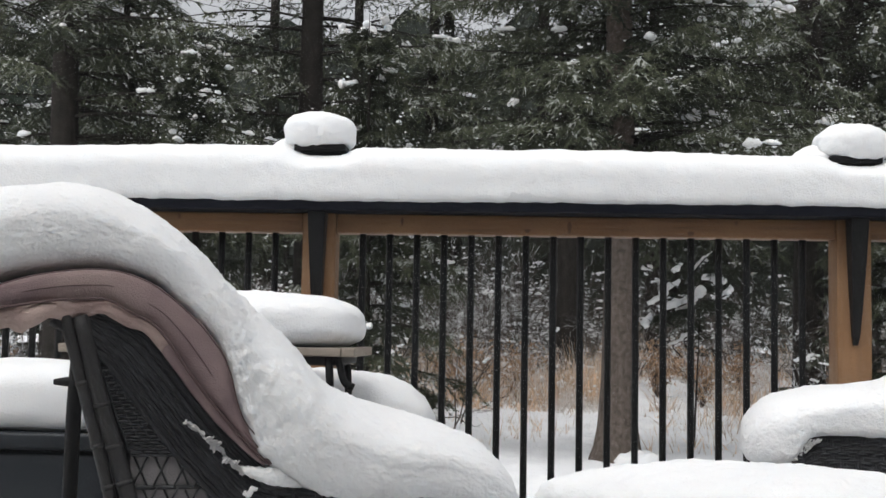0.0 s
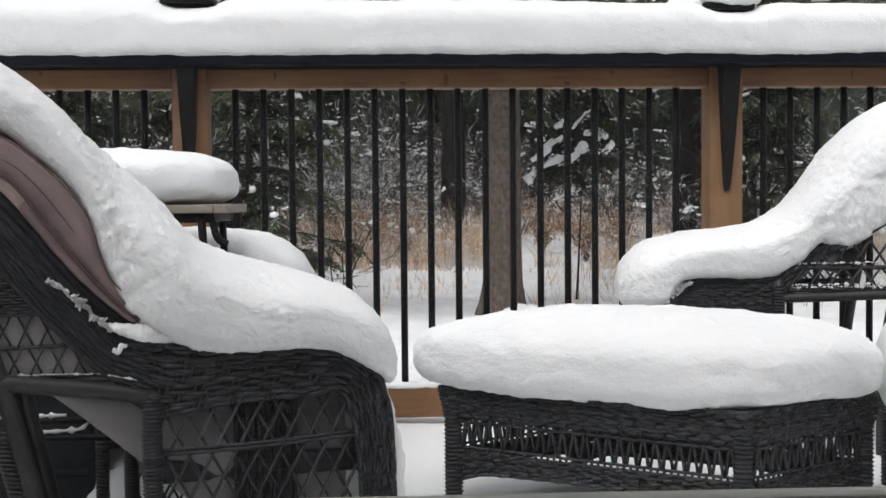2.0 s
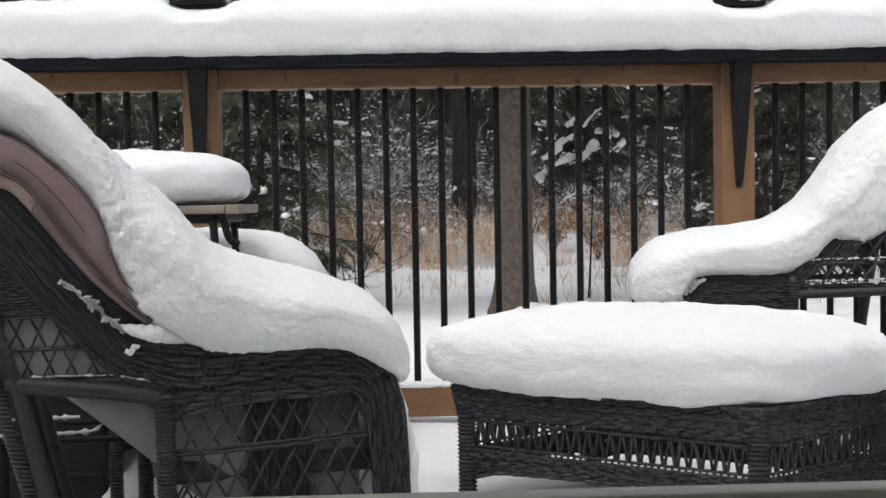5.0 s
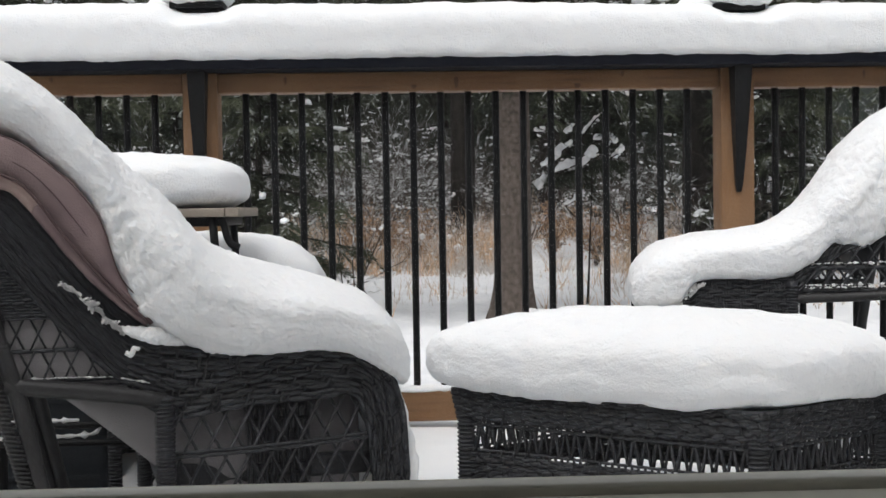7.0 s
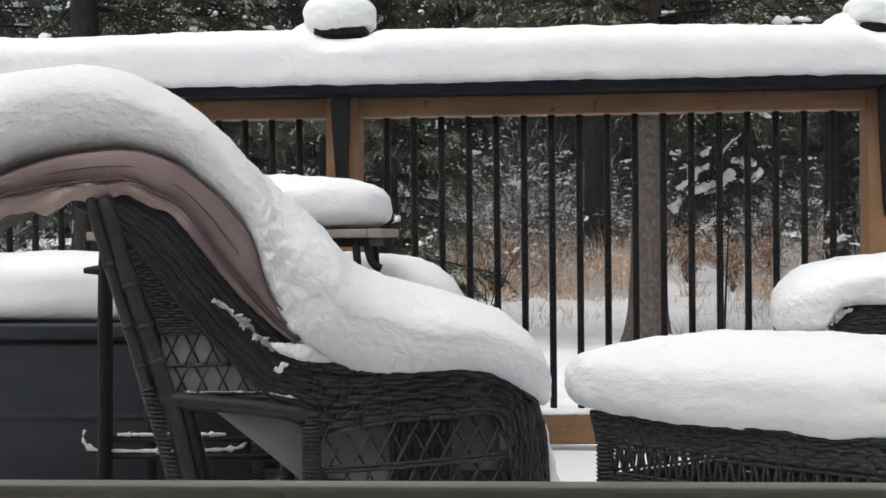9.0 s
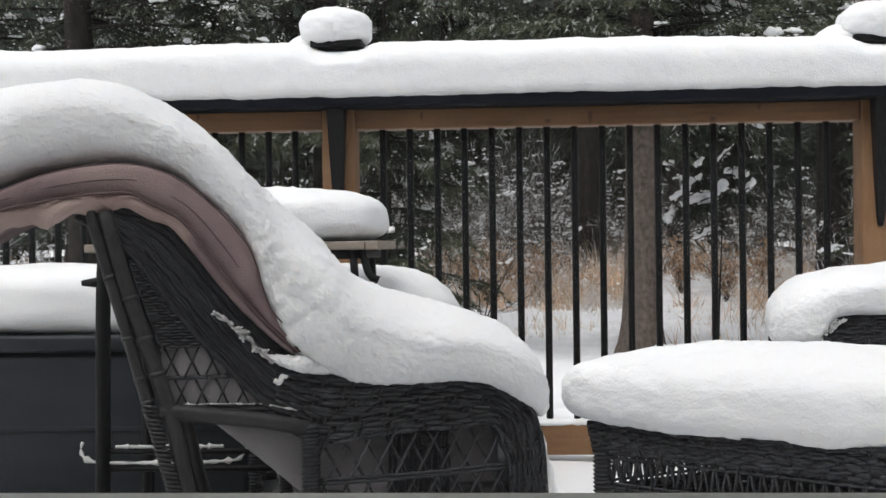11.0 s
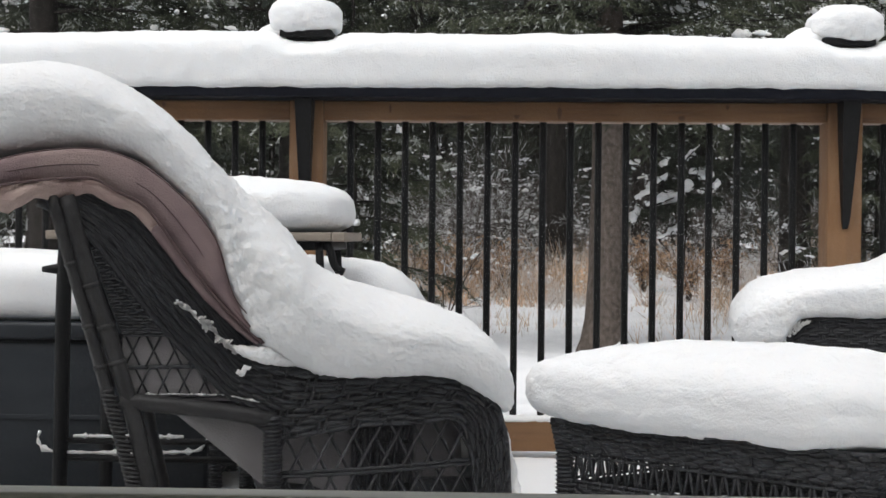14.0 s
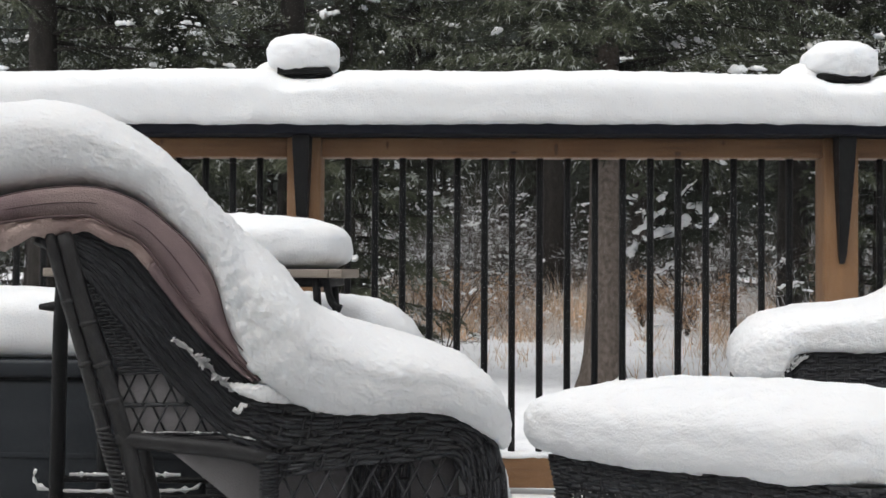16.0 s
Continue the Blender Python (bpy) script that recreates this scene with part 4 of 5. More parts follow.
def build_table():
    t = thing("side_table", (-0.685, -0.675, 0), "small patio table with a beige slatted top and black metal legs", "table")
    part("tabletop", Geo().box((-0.3, -0.175, 0.735), (0.289, 0.175, 0.753), 0.003), BEIGE, t, "weathered beige wooden top")
    part("end_board", Geo().box((0.2905, -0.175, 0.7345), (0.318, 0.175, 0.7535), 0.003), BEIGE, t, "weathered beige end board")
    part("apron", Geo().box((-0.27, -0.15, 0.716), (0.285, 0.15, 0.7345), 0.003), BLACK_METAL, t)
    for sx in (-1, 1):
        for sy in (-1, 1):
            leg = curve([(sx * 0.262, sy * 0.155, 0.735), (sx * 0.265, sy * 0.155, 0.7), (sx * 0.268, sy * 0.155, 0.63), (sx * 0.272, sy * 0.155, 0.3), (sx * 0.28, sy * 0.16, 0.0)], 16)
            part("leg", Geo().tube(leg, 0.0155 if sx < 0 else 0.0085, 10), BLACK_METAL, t)
        if sx > 0:
            part("corner_brace", Geo().tube(curve([(0.279, -0.155, 0.735), (0.287, -0.155, 0.713), (0.291, -0.155, 0.693), (0.298, -0.155, 0.679), (0.315, -0.155, 0.672)], 14), 0.008, 10), BLACK_METAL, t, "curved black corner brace")
    for z in (0.318, 0.282):
        part("stretcher", Geo().tube([(-0.28, -0.155, z), (0.28, -0.155, z)], 0.007, 8), BLACK_METAL, t)
    part("knob", Geo().tube([(-0.312, -0.155, 0.672), (-0.282, -0.155, 0.673), (-0.255, -0.155, 0.672)], [0.006, 0.011, 0.009], 10), BLACK_METAL, t)
    snow_thing(fluff(snow_pillow(-0.683, -0.675, 0.31, 0.2, 0.748, 0.87, 31, power=4.0, rough=0.007, size=0.1, sides=200, rows=50, top_power=2.8), 0.04, 0.003, 6.0), "thick slab of snow on the side table")
    for path in ([(-1.0, 0.337), (-1.008, 0.318), (-0.995, 0.3), (-0.97, 0.294), (-0.9, 0.293), (-0.8, 0.294), (-0.72, 0.296), (-0.665, 0.3), (-0.65, 0.325)], [(-0.93, 0.3275), (-0.8, 0.3275), (-0.7, 0.3285)]):
        line = curve(path, 46)
        rng = random.Random(len(path))
        r = [0.0022 + 0.003 * rng.random() + 0.005 * (i % 17 == 5) for i in range(46)]
        g = Geo().tube([(x, -0.832, z) for x, z in line], r, 8)
        snow_thing(g, "thin line of snow on the table stretcher")


def build_box():
    b = thing("storage_box", (-1.36, -0.26, 0), "long black resin deck box with a closed lid under snow", "storage box")
    part("body", Geo().box((-0.62, -0.18, 0.03), (0.62, 0.17, 0.485), 0.012), RESIN, b)
    part("lid", Geo().box((-0.635, -0.195, 0.492), (0.635, 0.18, 0.535), 0.01), RESIN, b)
    for z in (0.12, 0.3):
        part("band", Geo().box((-0.605, -0.184, z), (0.605, -0.1805, z + 0.012), 0.001), RESIN, b)
    snow_thing(snow_pillow(-1.36, -0.26, 0.645, 0.2, 0.53, 0.703, 41, power=6, rough=0.006, size=0.14, sides=100, rows=26, top_power=3.5), "flat deep snow on the storage box lid")


# ---- woods ----
class Soup:
    """Loose triangles gathered fast."""

    def __init__(self):
        self.t = []

    def blades(self, base, tip, width):
        """One thin triangle for each base and tip."""
        base, tip = np.asarray(base, float), np.asarray(tip, float)
        d = tip - base
        side = np.cross(d, np.random.normal(size=d.shape))
        side *= (width / (np.linalg.norm(side, axis=1) + 1e-9))[:, None] if np.ndim(width) else width / (np.linalg.norm(side, axis=1)[:, None] + 1e-9)
        self.t.append(np.stack([base - side, base + side, tip], 1))

    def mesh(self, name, mat):
        tri = np.concatenate(self.t)
        me = bpy.data.meshes.new(name)
        n = len(tri)
        me.vertices.add(3 * n)
        me.vertices.foreach_set("co", tri.reshape(-1).astype(np.float32))
        me.loops.add(3 * n)
        me.loops.foreach_set("vertex_index", np.arange(3 * n, dtype=np.int32))
        me.polygons.add(n)
        me.polygons.foreach_set("loop_start", np.arange(0, 3 * n, 3, dtype=np.int32))
        me.materials.append(mat)
        me.update(calc_edges=True)
        me.validate()
        return new(name, me)


def clump(soup, at, size, rng):
    """A small uneven lump of snow."""
    v = ICO_V * (1 + 0.14 * rng.normal(size=(len(ICO_V), 1)).clip(-1, 1)) * np.array(size) * np.where(ICO_V[:, 2:] < 0, 0.55, 1.0) + np.array(at)
    soup.t.append(v[ICO_F])


def build_spruce(at, height, spread, bare, trunk_r, seed, label, mat=None, bark=None, snow=60, top_detail=5.0, dense=1.0, heavy=1.0, flare=1.4, sag=(0.15, 0.42), tips=None):
    np.random.seed(seed)
    rng = np.random.default_rng(seed)
    tree = thing("spruce_tree", at, label, "tree", "spruces at the edge of the woods")
    zs = np.r_[-0.1, 0.02, 0.12, 0.3, np.linspace(0.7, height, 14)]
    lean = rng.normal(0, 0.012, 2)
    path = np.stack([lean[0] * zs + 0.02 * np.sin(zs), lean[1] * zs, zs], 1)
    rad = trunk_r * (1 - 0.96 * (zs / height).clip(0, 1)) * (1 + (flare - 1) * np.exp(-zs.clip(0) / 0.18))
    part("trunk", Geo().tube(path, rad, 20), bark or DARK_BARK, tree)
    crown, sprays, snowy, limbs = Soup(), Soup(), Soup(), Geo()
    clumps = []
    z = bare
    while z < height * 0.97:
        frac = (z - bare) / max(height - bare, 0.1)
        reach = spread * (1 - frac) ** 0.8 * (0.75 + 0.25 * min(1, (z - bare) / 0.8 + 0.4))
        fine = z < top_detail
        for k in range(max(2, round((4 if fine else 4) * dense))):
            az = rng.uniform(0, 2 * np.pi)
            L = reach * rng.uniform(0.65, 1.1) + 0.12
            n = 9
            bright = rng.normal()
            s = np.linspace(0, 1, n)
            droop = rng.uniform(*sag) * L
            out = np.array([np.cos(az), np.sin(az), 0])
            start = np.array([np.interp(z, zs, path[:, 0]), np.interp(z, zs, path[:, 1]), z + rng.uniform(-0.12, 0.12)])
            line = start + out * (L * s)[:, None] + np.array([0, 0, 1.0]) * (0.12 * L * s - droop * s**2 + 0.1 * L * s**4)[:, None]
            limbs.tube(line, 0.012 * (1 - 0.85 * s) * (0.5 + L / 2), 4, caps=False)
            across = np.cross(out, [0, 0, 1.0])
            m = int((26 if fine else 9) * (0.4 + 0.6 * L / max(spread, 0.3)) * (1 if L > 0.4 else 0.7))
            for q in np.linspace(0.12, 1.0, max(m, 4)):
                for sgn in (-1, 1):
                    b = np.array([np.interp(q, s, line[:, i]) for i in range(3)])
                    tl = (0.36 * (1 - 0.6 * q) + 0.08) * rng.uniform(0.5, 1.25) * min(1.0, 0.4 + L / 2)
                    way = across * sgn * rng.uniform(0.5, 1.0) + out * rng.uniform(0.35, 0.8) + np.array([0, 0, rng.uniform(-1.15, -0.1)])
                    way /= np.linalg.norm(way)
                    c = 17 if fine else 7
                    u = rng.uniform(0, 1, c)
                    base = b + way * (tl * u)[:, None] + np.array([0, 0, -0.12 * tl]) * (u**2)[:, None]
                    nd = way * 0.85 + rng.normal(0, 0.42, (c, 3)) + np.array([0, 0, 0.03])
                    nd /= np.linalg.norm(nd, axis=1)[:, None]
                    ln = rng.uniform(0.04, 0.085, c) * (1.0 if fine else 1.7)
                    # outer twigs take the paler lit colour, inner ones the shaded dark
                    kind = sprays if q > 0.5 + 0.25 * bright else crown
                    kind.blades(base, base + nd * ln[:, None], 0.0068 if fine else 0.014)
                    kind.blades(b[None], (b + way * tl)[None], 0.004)
            if fine:
                clumps.append((line, L))
        z += (0.21 if fine else 0.34) * rng.uniform(0.7, 1.3) / dense**0.5
    lumps, k = Geo(), np.linspace(0, 1, 9)
    for _ in range(snow * 2 // 3 if clumps else 0):
        line, L = clumps[rng.integers(len(clumps))]
        q0 = rng.uniform(0.25, 0.9)
        span = min(rng.uniform(0.05, 0.2) * heavy / L, 1.0 - q0)
        w = rng.uniform(0.016, 0.042) * heavy * (0.6 + 0.4 * min(span * L / 0.15, 1))
        path = np.stack([np.interp(q0 + span * k, np.linspace(0, 1, len(line)), line[:, i]) for i in range(3)], 1)
        path += rng.normal(0, 0.05, 3) * (1, 1, 0.4) + np.array([0, 0, 0.5 * w])
        r = w * (0.3 + 0.7 * np.sin(np.pi * (0.06 + 0.88 * k))) * rng.uniform(0.75, 1.25, 9)
        lumps.tube(path, r, 10, 0.85)
        for _ in range(11):
            e = rng.uniform(0.005, 0.015) * heavy
            clump(snowy, path[rng.integers(9)] + rng.normal(0, 0.11, 3) * (1, 1, 0.6), (e * rng.uniform(0.9, 1.8), e * rng.uniform(0.9, 1.6), e * 0.8), rng)
    lumps.v = bumpy(lumps.v, 0.04, 0.016, seed)
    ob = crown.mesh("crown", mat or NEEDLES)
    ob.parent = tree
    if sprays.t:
        ob = tagged(sprays.mesh("outer_boughs", tips or NEEDLES_PALE), "outer boughs coloured paler as if lit, and dusted with snow")
        ob.parent = tree
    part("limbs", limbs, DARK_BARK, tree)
    if snowy.t:
        ob = snowy.mesh("snow_flecks", SNOW)
        ob.parent = tree
    if lumps.f:
        part("snow_clumps", lumps, SNOW, tree, "lumps of snow lying along the boughs")
    return tree


def snow_lumps(tree, spots, seed, w=0.05):
    """Heavy uneven lumps of snow that lie along a tree's boughs; spots are places in the world."""
    rng = np.random.default_rng(seed)
    g = Geo()
    for x, y, z, k in spots:
        at = np.array([x, y, z]) - np.array(tree.location)
        way = np.array([rng.uniform(0.5, 1), rng.uniform(-0.6, 0.2), rng.uniform(-0.5, 0.3)]) * rng.choice((-1, 1))
        for i in range(7):
            r = w * k * rng.uniform(0.45, 1.0)
            q = at + way * w * k * rng.uniform(-2.0, 2.0) + rng.normal(0, 0.45, 3) * w * k
            line = [q + way * r * u + (0, 0, -0.3 * r * u * u) for u in np.linspace(-1.1, 1.1, 7)]
            g.tube(line, r * np.array([0.35, 0.75, 0.95, 1.0, 0.9, 0.7, 0.3]), 12, 0.8)
    g.v = bumpy(g.v, 0.05, 0.014 * w / 0.05, seed)
    return part("snow_lumps", g, SNOW, tree, "heavy lumps of snow along the boughs")


def build_shrub(at, height, seed, label="bare twiggy shrub dusted with snow"):
    np.random.seed(seed)
    rng = np.random.default_rng(seed)
    shrub = thing("shrub", at, label, "shrub", "bare shrubs below the trees")
    g, snowy = Geo(), Soup()

    def grow(p, d, L, r, depth):
        n = 5
        pts = [p]
        for i in range(n):
            d = d + rng.normal(0, 0.13, 3) + np.array([0, 0, 0.02])
            d = d / np.linalg.norm(d)
            pts.append(pts[-1] + d * L / n)
        g.tube(pts, np.linspace(r, r * 0.5, n + 1), 3, caps=False)
        if depth and rng.random() < 0.05:
            q = pts[rng.integers(2, n + 1)]
            w = rng.uniform(0.015, 0.05)
            for _ in range(4):
                clump(snowy, q + rng.normal(0, 0.7, 3) * w * (1.4, 1.4, 0.5) + (0, 0, w * 0.4), (w * 0.9, w * 0.7, w * 0.55), rng)
        if depth < 3:
            for i in range(rng.integers(3, 6)):
                q = pts[rng.integers(1, n + 1)]
                e = d + rng.normal(0, 0.6, 3)
                grow(q, e / np.linalg.norm(e), L * rng.uniform(0.4, 0.65), r * 0.55, depth + 1)

    for i in range(rng.integers(5, 9)):
        d = np.array([rng.normal(0, 0.35), rng.normal(0, 0.35), 1.0])
        grow(np.array([rng.normal(0, 0.15), rng.normal(0, 0.15), -0.05]), d / np.linalg.norm(d), height * rng.uniform(0.4, 0.65), 0.011, 0)
    part("twigs", g, TWIG, shrub, smooth=False)
    ob = snowy.mesh("snow_clumps", SNOW)
    ob.parent = shrub
    return shrub


def build_grass():
    np.random.seed(5)
    rng = np.random.default_rng(5)
    for name, count, y0, y1, h0, h1, label in (("dry_grass", 40000, 14.3, 20.5, 0.18, 1.0, "band of dry tan grass at the edge of the woods"), ("sparse_grass", 8200, 8.0, 15.6, 0.06, 0.3, "sparse dry stalks that poke through the snow")):
        s = Soup()
        x = rng.uniform(-8.5, 9.5, count)
        y = rng.uniform(y0, y1, count)
        patch = np.array([noise.noise(Vector((a * 0.55, b * 0.55, 7))) + 0.5 * noise.noise(Vector((a * 1.9, b * 1.9, 2))) for a, b in zip(x, y)])
        keep = patch > (-0.02 if name == "dry_grass" else 0.08)
        x, y, patch = x[keep], y[keep], patch[keep]
        z = np.array([ground_height(a, b) for a, b in zip(x, y)]) - 0.02
        base = np.stack([x, y, z], 1)
        h = rng.uniform(h0, h1, len(x)) * (0.55 + 1.1 * patch.clip(0, 0.6))
        tip = base + np.stack([rng.normal(0, 0.42, len(x)) * h, rng.normal(0, 0.3, len(x)) * h, h], 1)
        s.blades(base, tip, 0.006)
        if name == "dry_grass":
            flecks = Soup()
            for i in rng.integers(0, len(x), 3400):
                q = base[i] + (tip[i] - base[i]) * rng.uniform(0.1, 1.0)
                e = rng.uniform(0.008, 0.026) * (2.4 if rng.random() < 0.12 else 1.0)
                clump(flecks, q, (e * rng.uniform(0.8, 1.8), e, e * rng.uniform(0.6, 1.8)), rng)
            tagged(flecks.mesh("snow_flecks", SNOW), "flecks of snow caught in the dry grass", "snow", kind="stuff")
        tagged(s.mesh(name, DRY_GRASS), label, "grass", kind="stuff")


def build_leafy_shrub(at, height, spread, seed):
    """A low shrub that keeps its withered leaves through the winter."""
    rng = np.random.default_rng(seed)
    np.random.seed(seed)
    shrub = thing("shrub", at, "low shrub holding withered red-brown leaves above the snow", "shrub", "leafy shrubs below the trees")
    g, leaves = Geo(), Soup()
    for k in range(26):
        az, lean = rng.uniform(0, 2 * np.pi), rng.uniform(0.1, 1.0)
        L = height * rng.uniform(0.5, 1.0)
        s = np.linspace(0, 1, 7)
        line = np.stack([np.cos(az) * spread * lean * s**1.3 + rng.normal(0, 0.02, 7), np.sin(az) * spread * lean * s**1.3 + rng.normal(0, 0.02, 7), L * s], 1)
        g.tube(line, 0.008 * (1 - 0.8 * s), 4, caps=False)
        n = 26
        u = rng.uniform(0.25, 1.0, n)
        base = np.stack([np.interp(u, s, line[:, i]) for i in range(3)], 1) + rng.normal(0, 0.05, (n, 3))
        way = rng.normal(0, 1, (n, 3)) + (0, 0, -0.5)
        way /= np.linalg.norm(way, axis=1)[:, None]
        leaves.blades(base, base + way * rng.uniform(0.04, 0.1, n)[:, None], 0.016)
    part("twigs", g, TWIG, shrub, smooth=False)
    ob = tagged(leaves.mesh("leaves", DRY_LEAF), "withered red-brown leaves")
    ob.parent = shrub
    return shrub


def build_woods():
    def on(x, y):
        return (x, y, ground_height(x, y))

    # the near trunk whose crown begins above the railing
    near = build_spruce(on(0.985, 7.45), 13, 1.9, 2.2, 0.165, 1, "tall spruce with a bare grey-brown trunk beside the yard", bark=BARK, snow=100, heavy=1.15, flare=1.55, dense=1.7)
    snow_lumps(near, [(1.61, 7.2, 3.76, 1.2), (1.71, 7.2, 3.65, 1.2), (1.78, 7.2, 3.5, 0.9), (1.9, 7.2, 3.68, 0.9), (2.2, 7.3, 3.75, 1.2), (2.38, 7.3, 3.7, 1.1), (1.37, 7.1, 3.4, 0.9), (2.12, 7.2, 3.6, 0.7), (0.04, 7.2, 2.84, 0.6), (-0.5, 7.4, 3.45, 0.6)], 61)
    young = build_spruce(on(-1.35, 8.3), 4.2, 1.15, 0.12, 0.05, 2, "young spruce with frosted boughs down to the snow", tips=NEEDLES_PALE, snow=80, heavy=1.1, dense=1.2)
    copy_thing(young, pose(*on(-3.3, 9.6), 0, 0, 130))
    copy_thing(young, pose(*on(4.3, 10.4), 0, 0, 60))
    sapling = build_spruce(on(1.9, 9.0), 2.1, 0.5, 1.45, 0.012, 3, "small spruce bent under heavy lumps of snow", snow=0, dense=0.3, tips=NEEDLES)
    g, twigs = Geo(), Geo()
    for path, w in (([(-0.51, 1.17), (-0.42, 1.27)], 0.045), ([(-0.49, 1.4), (-0.37, 1.45), (-0.26, 1.56), (-0.16, 1.62)], 0.042), ([(-0.37, 1.32), (-0.23, 1.4), (-0.11, 1.37), (-0.02, 1.45)], 0.05), ([(-0.02, 1.47), (0.08, 1.54)], 0.045), ([(0.07, 1.67), (0.17, 1.68), (0.27, 1.62)], 0.042), ([(0.29, 1.53), (0.34, 1.52)], 0.036), ([(-0.06, 1.71), (0.04, 1.82), (0.14, 1.93)], 0.017), ([(-0.54, 1.77), (-0.45, 1.74)], 0.02), ([(-0.23, 1.74), (-0.19, 1.76)], 0.026), ([(-0.12, 1.08), (-0.07, 1.1)], 0.026), ([(-0.24, 1.02), (-0.17, 1.03)], 0.017)):
        line = curve([(x, -0.1 + 0.15 * math.sin(40 * x), z) for x, z in path], 14)
        r = [1.1 * w * (0.5 + 0.5 * math.sin(math.pi * (i + 0.7) / 14.4)) * (0.85 + 0.35 * noise.noise(Vector((i * 0.45, w * 90, 0)))) for i in range(14)]
        for k in range(4):
            shift = np.array([0.045 * math.sin(7 * k + 50 * w), 0.04 * k - 0.06, 0.035 * math.cos(5 * k + 30 * w)]) * min(k, 1)
            i0, i1 = (0, 14) if k == 0 else (2 + 2 * k, 9 + k)
            g.tube((line + (0, 0, w * 0.4) + shift)[i0:i1], np.array(r)[i0:i1] * (1.0 if k == 0 else 0.8), 14, 0.9)
        end = np.array(path[-1]) + 0.15 * (np.array(path[-1]) - np.array(path[0]))
        twigs.tube(curve([(0.5 * path[0][0], -0.05, path[0][1] - 0.14), (path[0][0], -0.1, path[0][1] - 0.02), (end[0], -0.1, end[1])], 10), 0.007, 5)
    g.v = bumpy(g.v, 0.05, 0.02, 6)
    part("snow_lumps", g, SNOW, sapling, "heavy lumps of snow along the boughs")
    part("bent_twigs", twigs, DARK_BARK, sapling)
    snow_thing(snow_pillow(1.17, 7.2, 0.22, 0.14, -0.36, -0.16, 51, power=2.0, rough=0.03, size=0.09, sides=40, rows=16), "small mound of snow at the foot of the trunk", "snow_mound")
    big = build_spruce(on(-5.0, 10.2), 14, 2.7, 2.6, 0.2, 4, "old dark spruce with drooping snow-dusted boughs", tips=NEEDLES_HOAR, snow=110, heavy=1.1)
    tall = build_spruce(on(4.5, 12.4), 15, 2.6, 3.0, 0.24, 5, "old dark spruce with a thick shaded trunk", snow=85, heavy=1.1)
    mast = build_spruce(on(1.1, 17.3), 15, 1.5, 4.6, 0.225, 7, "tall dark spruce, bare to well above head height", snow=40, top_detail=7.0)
    third = copy_thing(big, pose(*on(-2.4, 11.4), 0, 0, 80))
    snow_lumps(third, [(-3.6, 10.4, 4.1, 1.5), (-3.4, 10.4, 4.28, 1.7), (-1.68, 10.3, 4.42, 1.6), (-2.65, 10.4, 4.55, 1.3), (-4.25, 10.4, 4.03, 1.0)], 62)
    for src, x, y, turn in ((big, 3.65, 11.4, 200), (big, 6.9, 11.5, 300), (tall, -7.6, 12.5, 250), (mast, 4.72, 15.6, 40), (mast, -5.9, 12.6, 150), (mast, -5.55, 14.2, 260), (mast, -1.6, 24.0, 20), (mast, 6.3, 18.0, 310), (mast, 2.9, 19.6, 100), (tall, 1.0, 23.5, 270), (big, -3.2, 22.6, 130), (tall, 6.8, 22.8, 10), (big, -7.4, 22.0, 60), (big, 10.5, 21.0, 240), (tall, 3.8, 24.5, 190), (tall, -1.2, 25.5, 330), (tall, -5.6, 25.5, 200), (tall, 8.8, 26.0, 90), (big, -10.5, 19.0, 200), (big, 5.2, 27.5, 20), (tall, -9.2, 26.5, 100)):
        copy_thing(src, pose(*on(x, y), 0, 0, turn))
    # dark needles on the tips too: the woods' shade put into the colour
    dark = build_spruce(on(0.3, 22.0), 7, 1.7, 0.2, 0.08, 6, "dense young spruce standing in the shade of the woods", tips=NEEDLES, snow=12, top_detail=3.2)
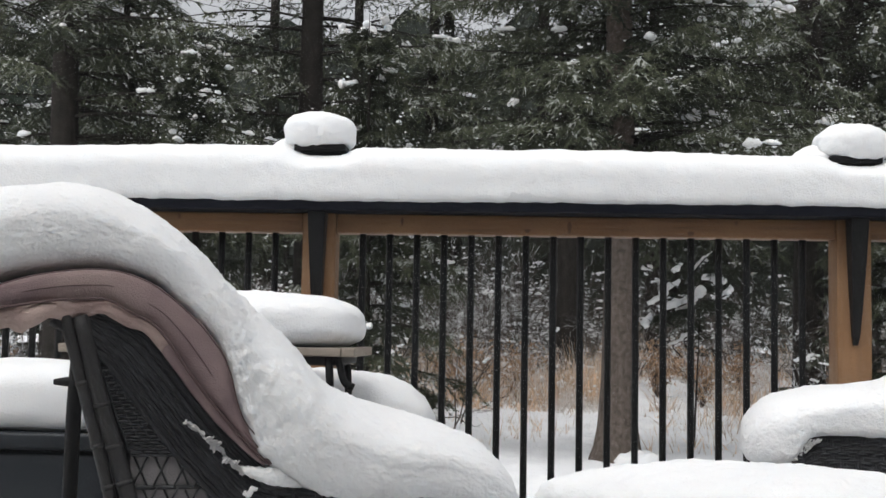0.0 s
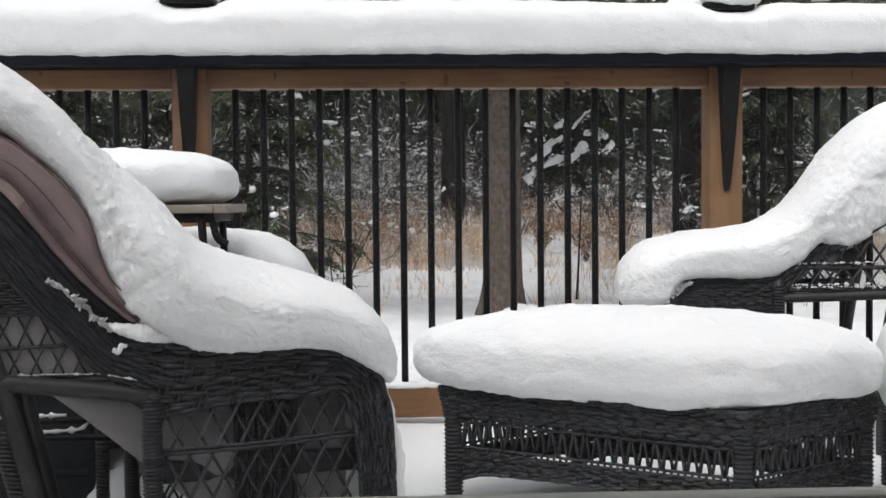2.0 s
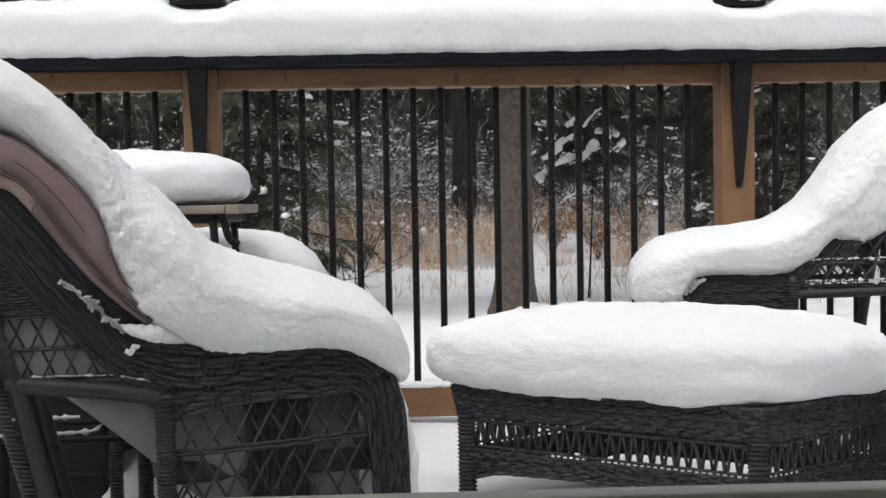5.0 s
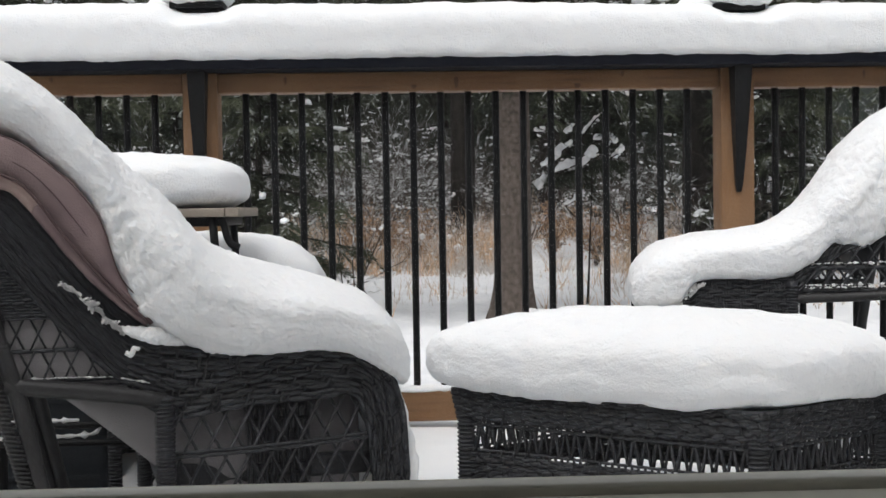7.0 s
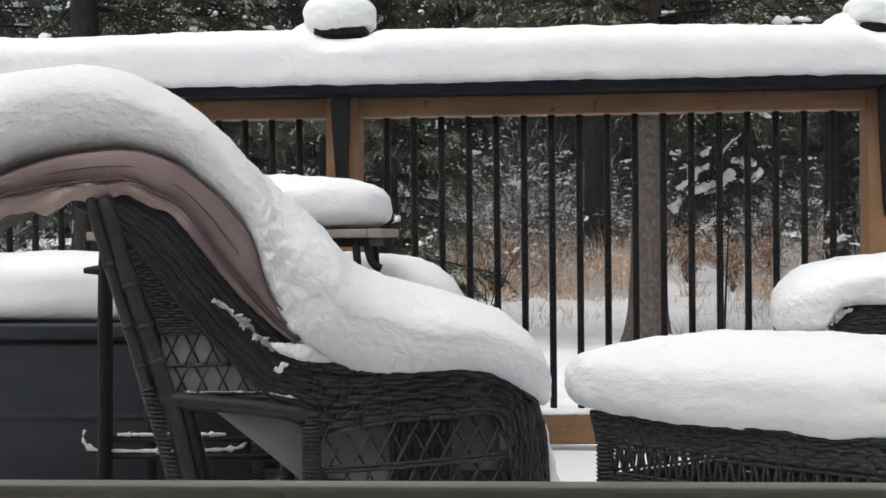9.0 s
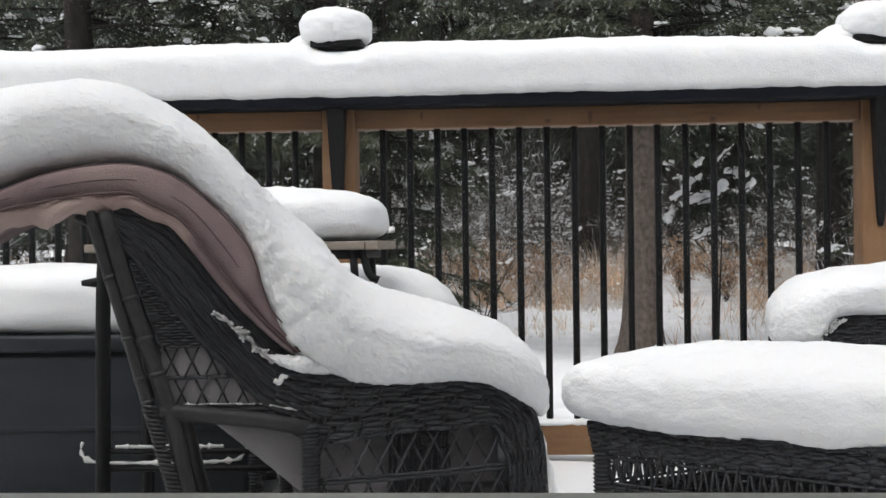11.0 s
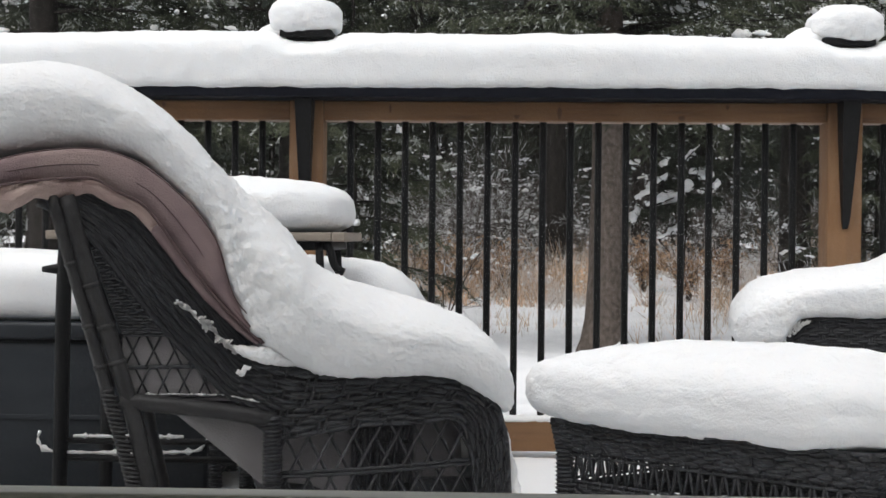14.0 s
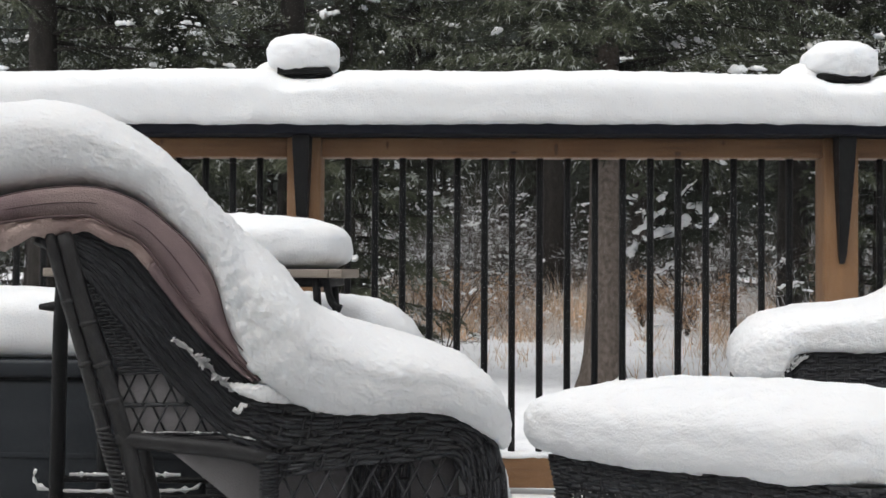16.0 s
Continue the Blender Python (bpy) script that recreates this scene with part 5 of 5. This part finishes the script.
    for x, y, turn in ((-2.3, 22.5, 40), (2.4, 21.8, 90), (4.6, 22.6, 150), (6.9, 22.3, 210), (-4.6, 22.2, 280), (-6.6, 23.0, 330), (-1.0, 25.5, 20), (1.4, 25.0, 75), (3.6, 25.5, 300), (8.8, 23.0, 120), (-3.4, 26.0, 10), (5.8, 26.0, 60)):
        copy_thing(dark, pose(*on(x, y), 0, 0, turn))
    one, two = build_shrub(on(-0.5, 10.8), 1.7, 11), build_shrub(on(3.4, 9.6), 1.9, 12)
    rng = random.Random(8)
    three = build_shrub(on(-2.0, 18.5), 3.1, 13, "tall bare thicket of snow-dusted twigs")
    for i in range(74):
        x, y = rng.uniform(-6.5, 8.5), rng.uniform(16.8, 21.5)
        copy_thing((one, two, three)[i % 3], pose(*on(x, y), 0, 0, rng.uniform(0, 360)))
    leafy = build_leafy_shrub(on(-0.55, 15.2), 1.0, 0.55, 31)
    for x, y, turn in ((-0.1, 15.9, 60), (0.25, 15.4, 170), (-0.9, 16.2, 250), (3.1, 15.6, 20), (3.7, 16.0, 120), (2.5, 16.4, 300), (5.2, 16.2, 80), (-6.3, 14.4, 200), (-7.0, 13.6, 30)):
        copy_thing(leafy, pose(*on(x, y), 0, 0, turn))
    for x, y, turn in ((-6.2, 12.2, 15), (-6.9, 12.9, 140), (-5.7, 13.2, 240), (-7.6, 12.4, 310), (-4.8, 12.6, 75)):
        copy_thing(one if turn % 2 else two, pose(*on(x, y), 0, 0, turn))
    copy_thing(young, pose(*on(-6.6, 14.2), 0, 0, 210))
    copy_thing(young, pose(*on(-8.0, 13.4), 0, 0, 320))
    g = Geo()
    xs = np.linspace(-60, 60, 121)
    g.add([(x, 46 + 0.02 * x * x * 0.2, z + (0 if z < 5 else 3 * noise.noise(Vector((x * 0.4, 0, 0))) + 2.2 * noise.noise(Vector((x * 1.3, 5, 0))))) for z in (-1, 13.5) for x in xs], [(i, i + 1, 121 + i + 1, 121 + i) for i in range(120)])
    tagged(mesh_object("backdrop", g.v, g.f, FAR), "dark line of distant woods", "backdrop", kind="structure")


build_ground()
build_deck()
build_house()
build_railing()
build_furniture()
build_table()
build_box()
build_grass()
build_woods()
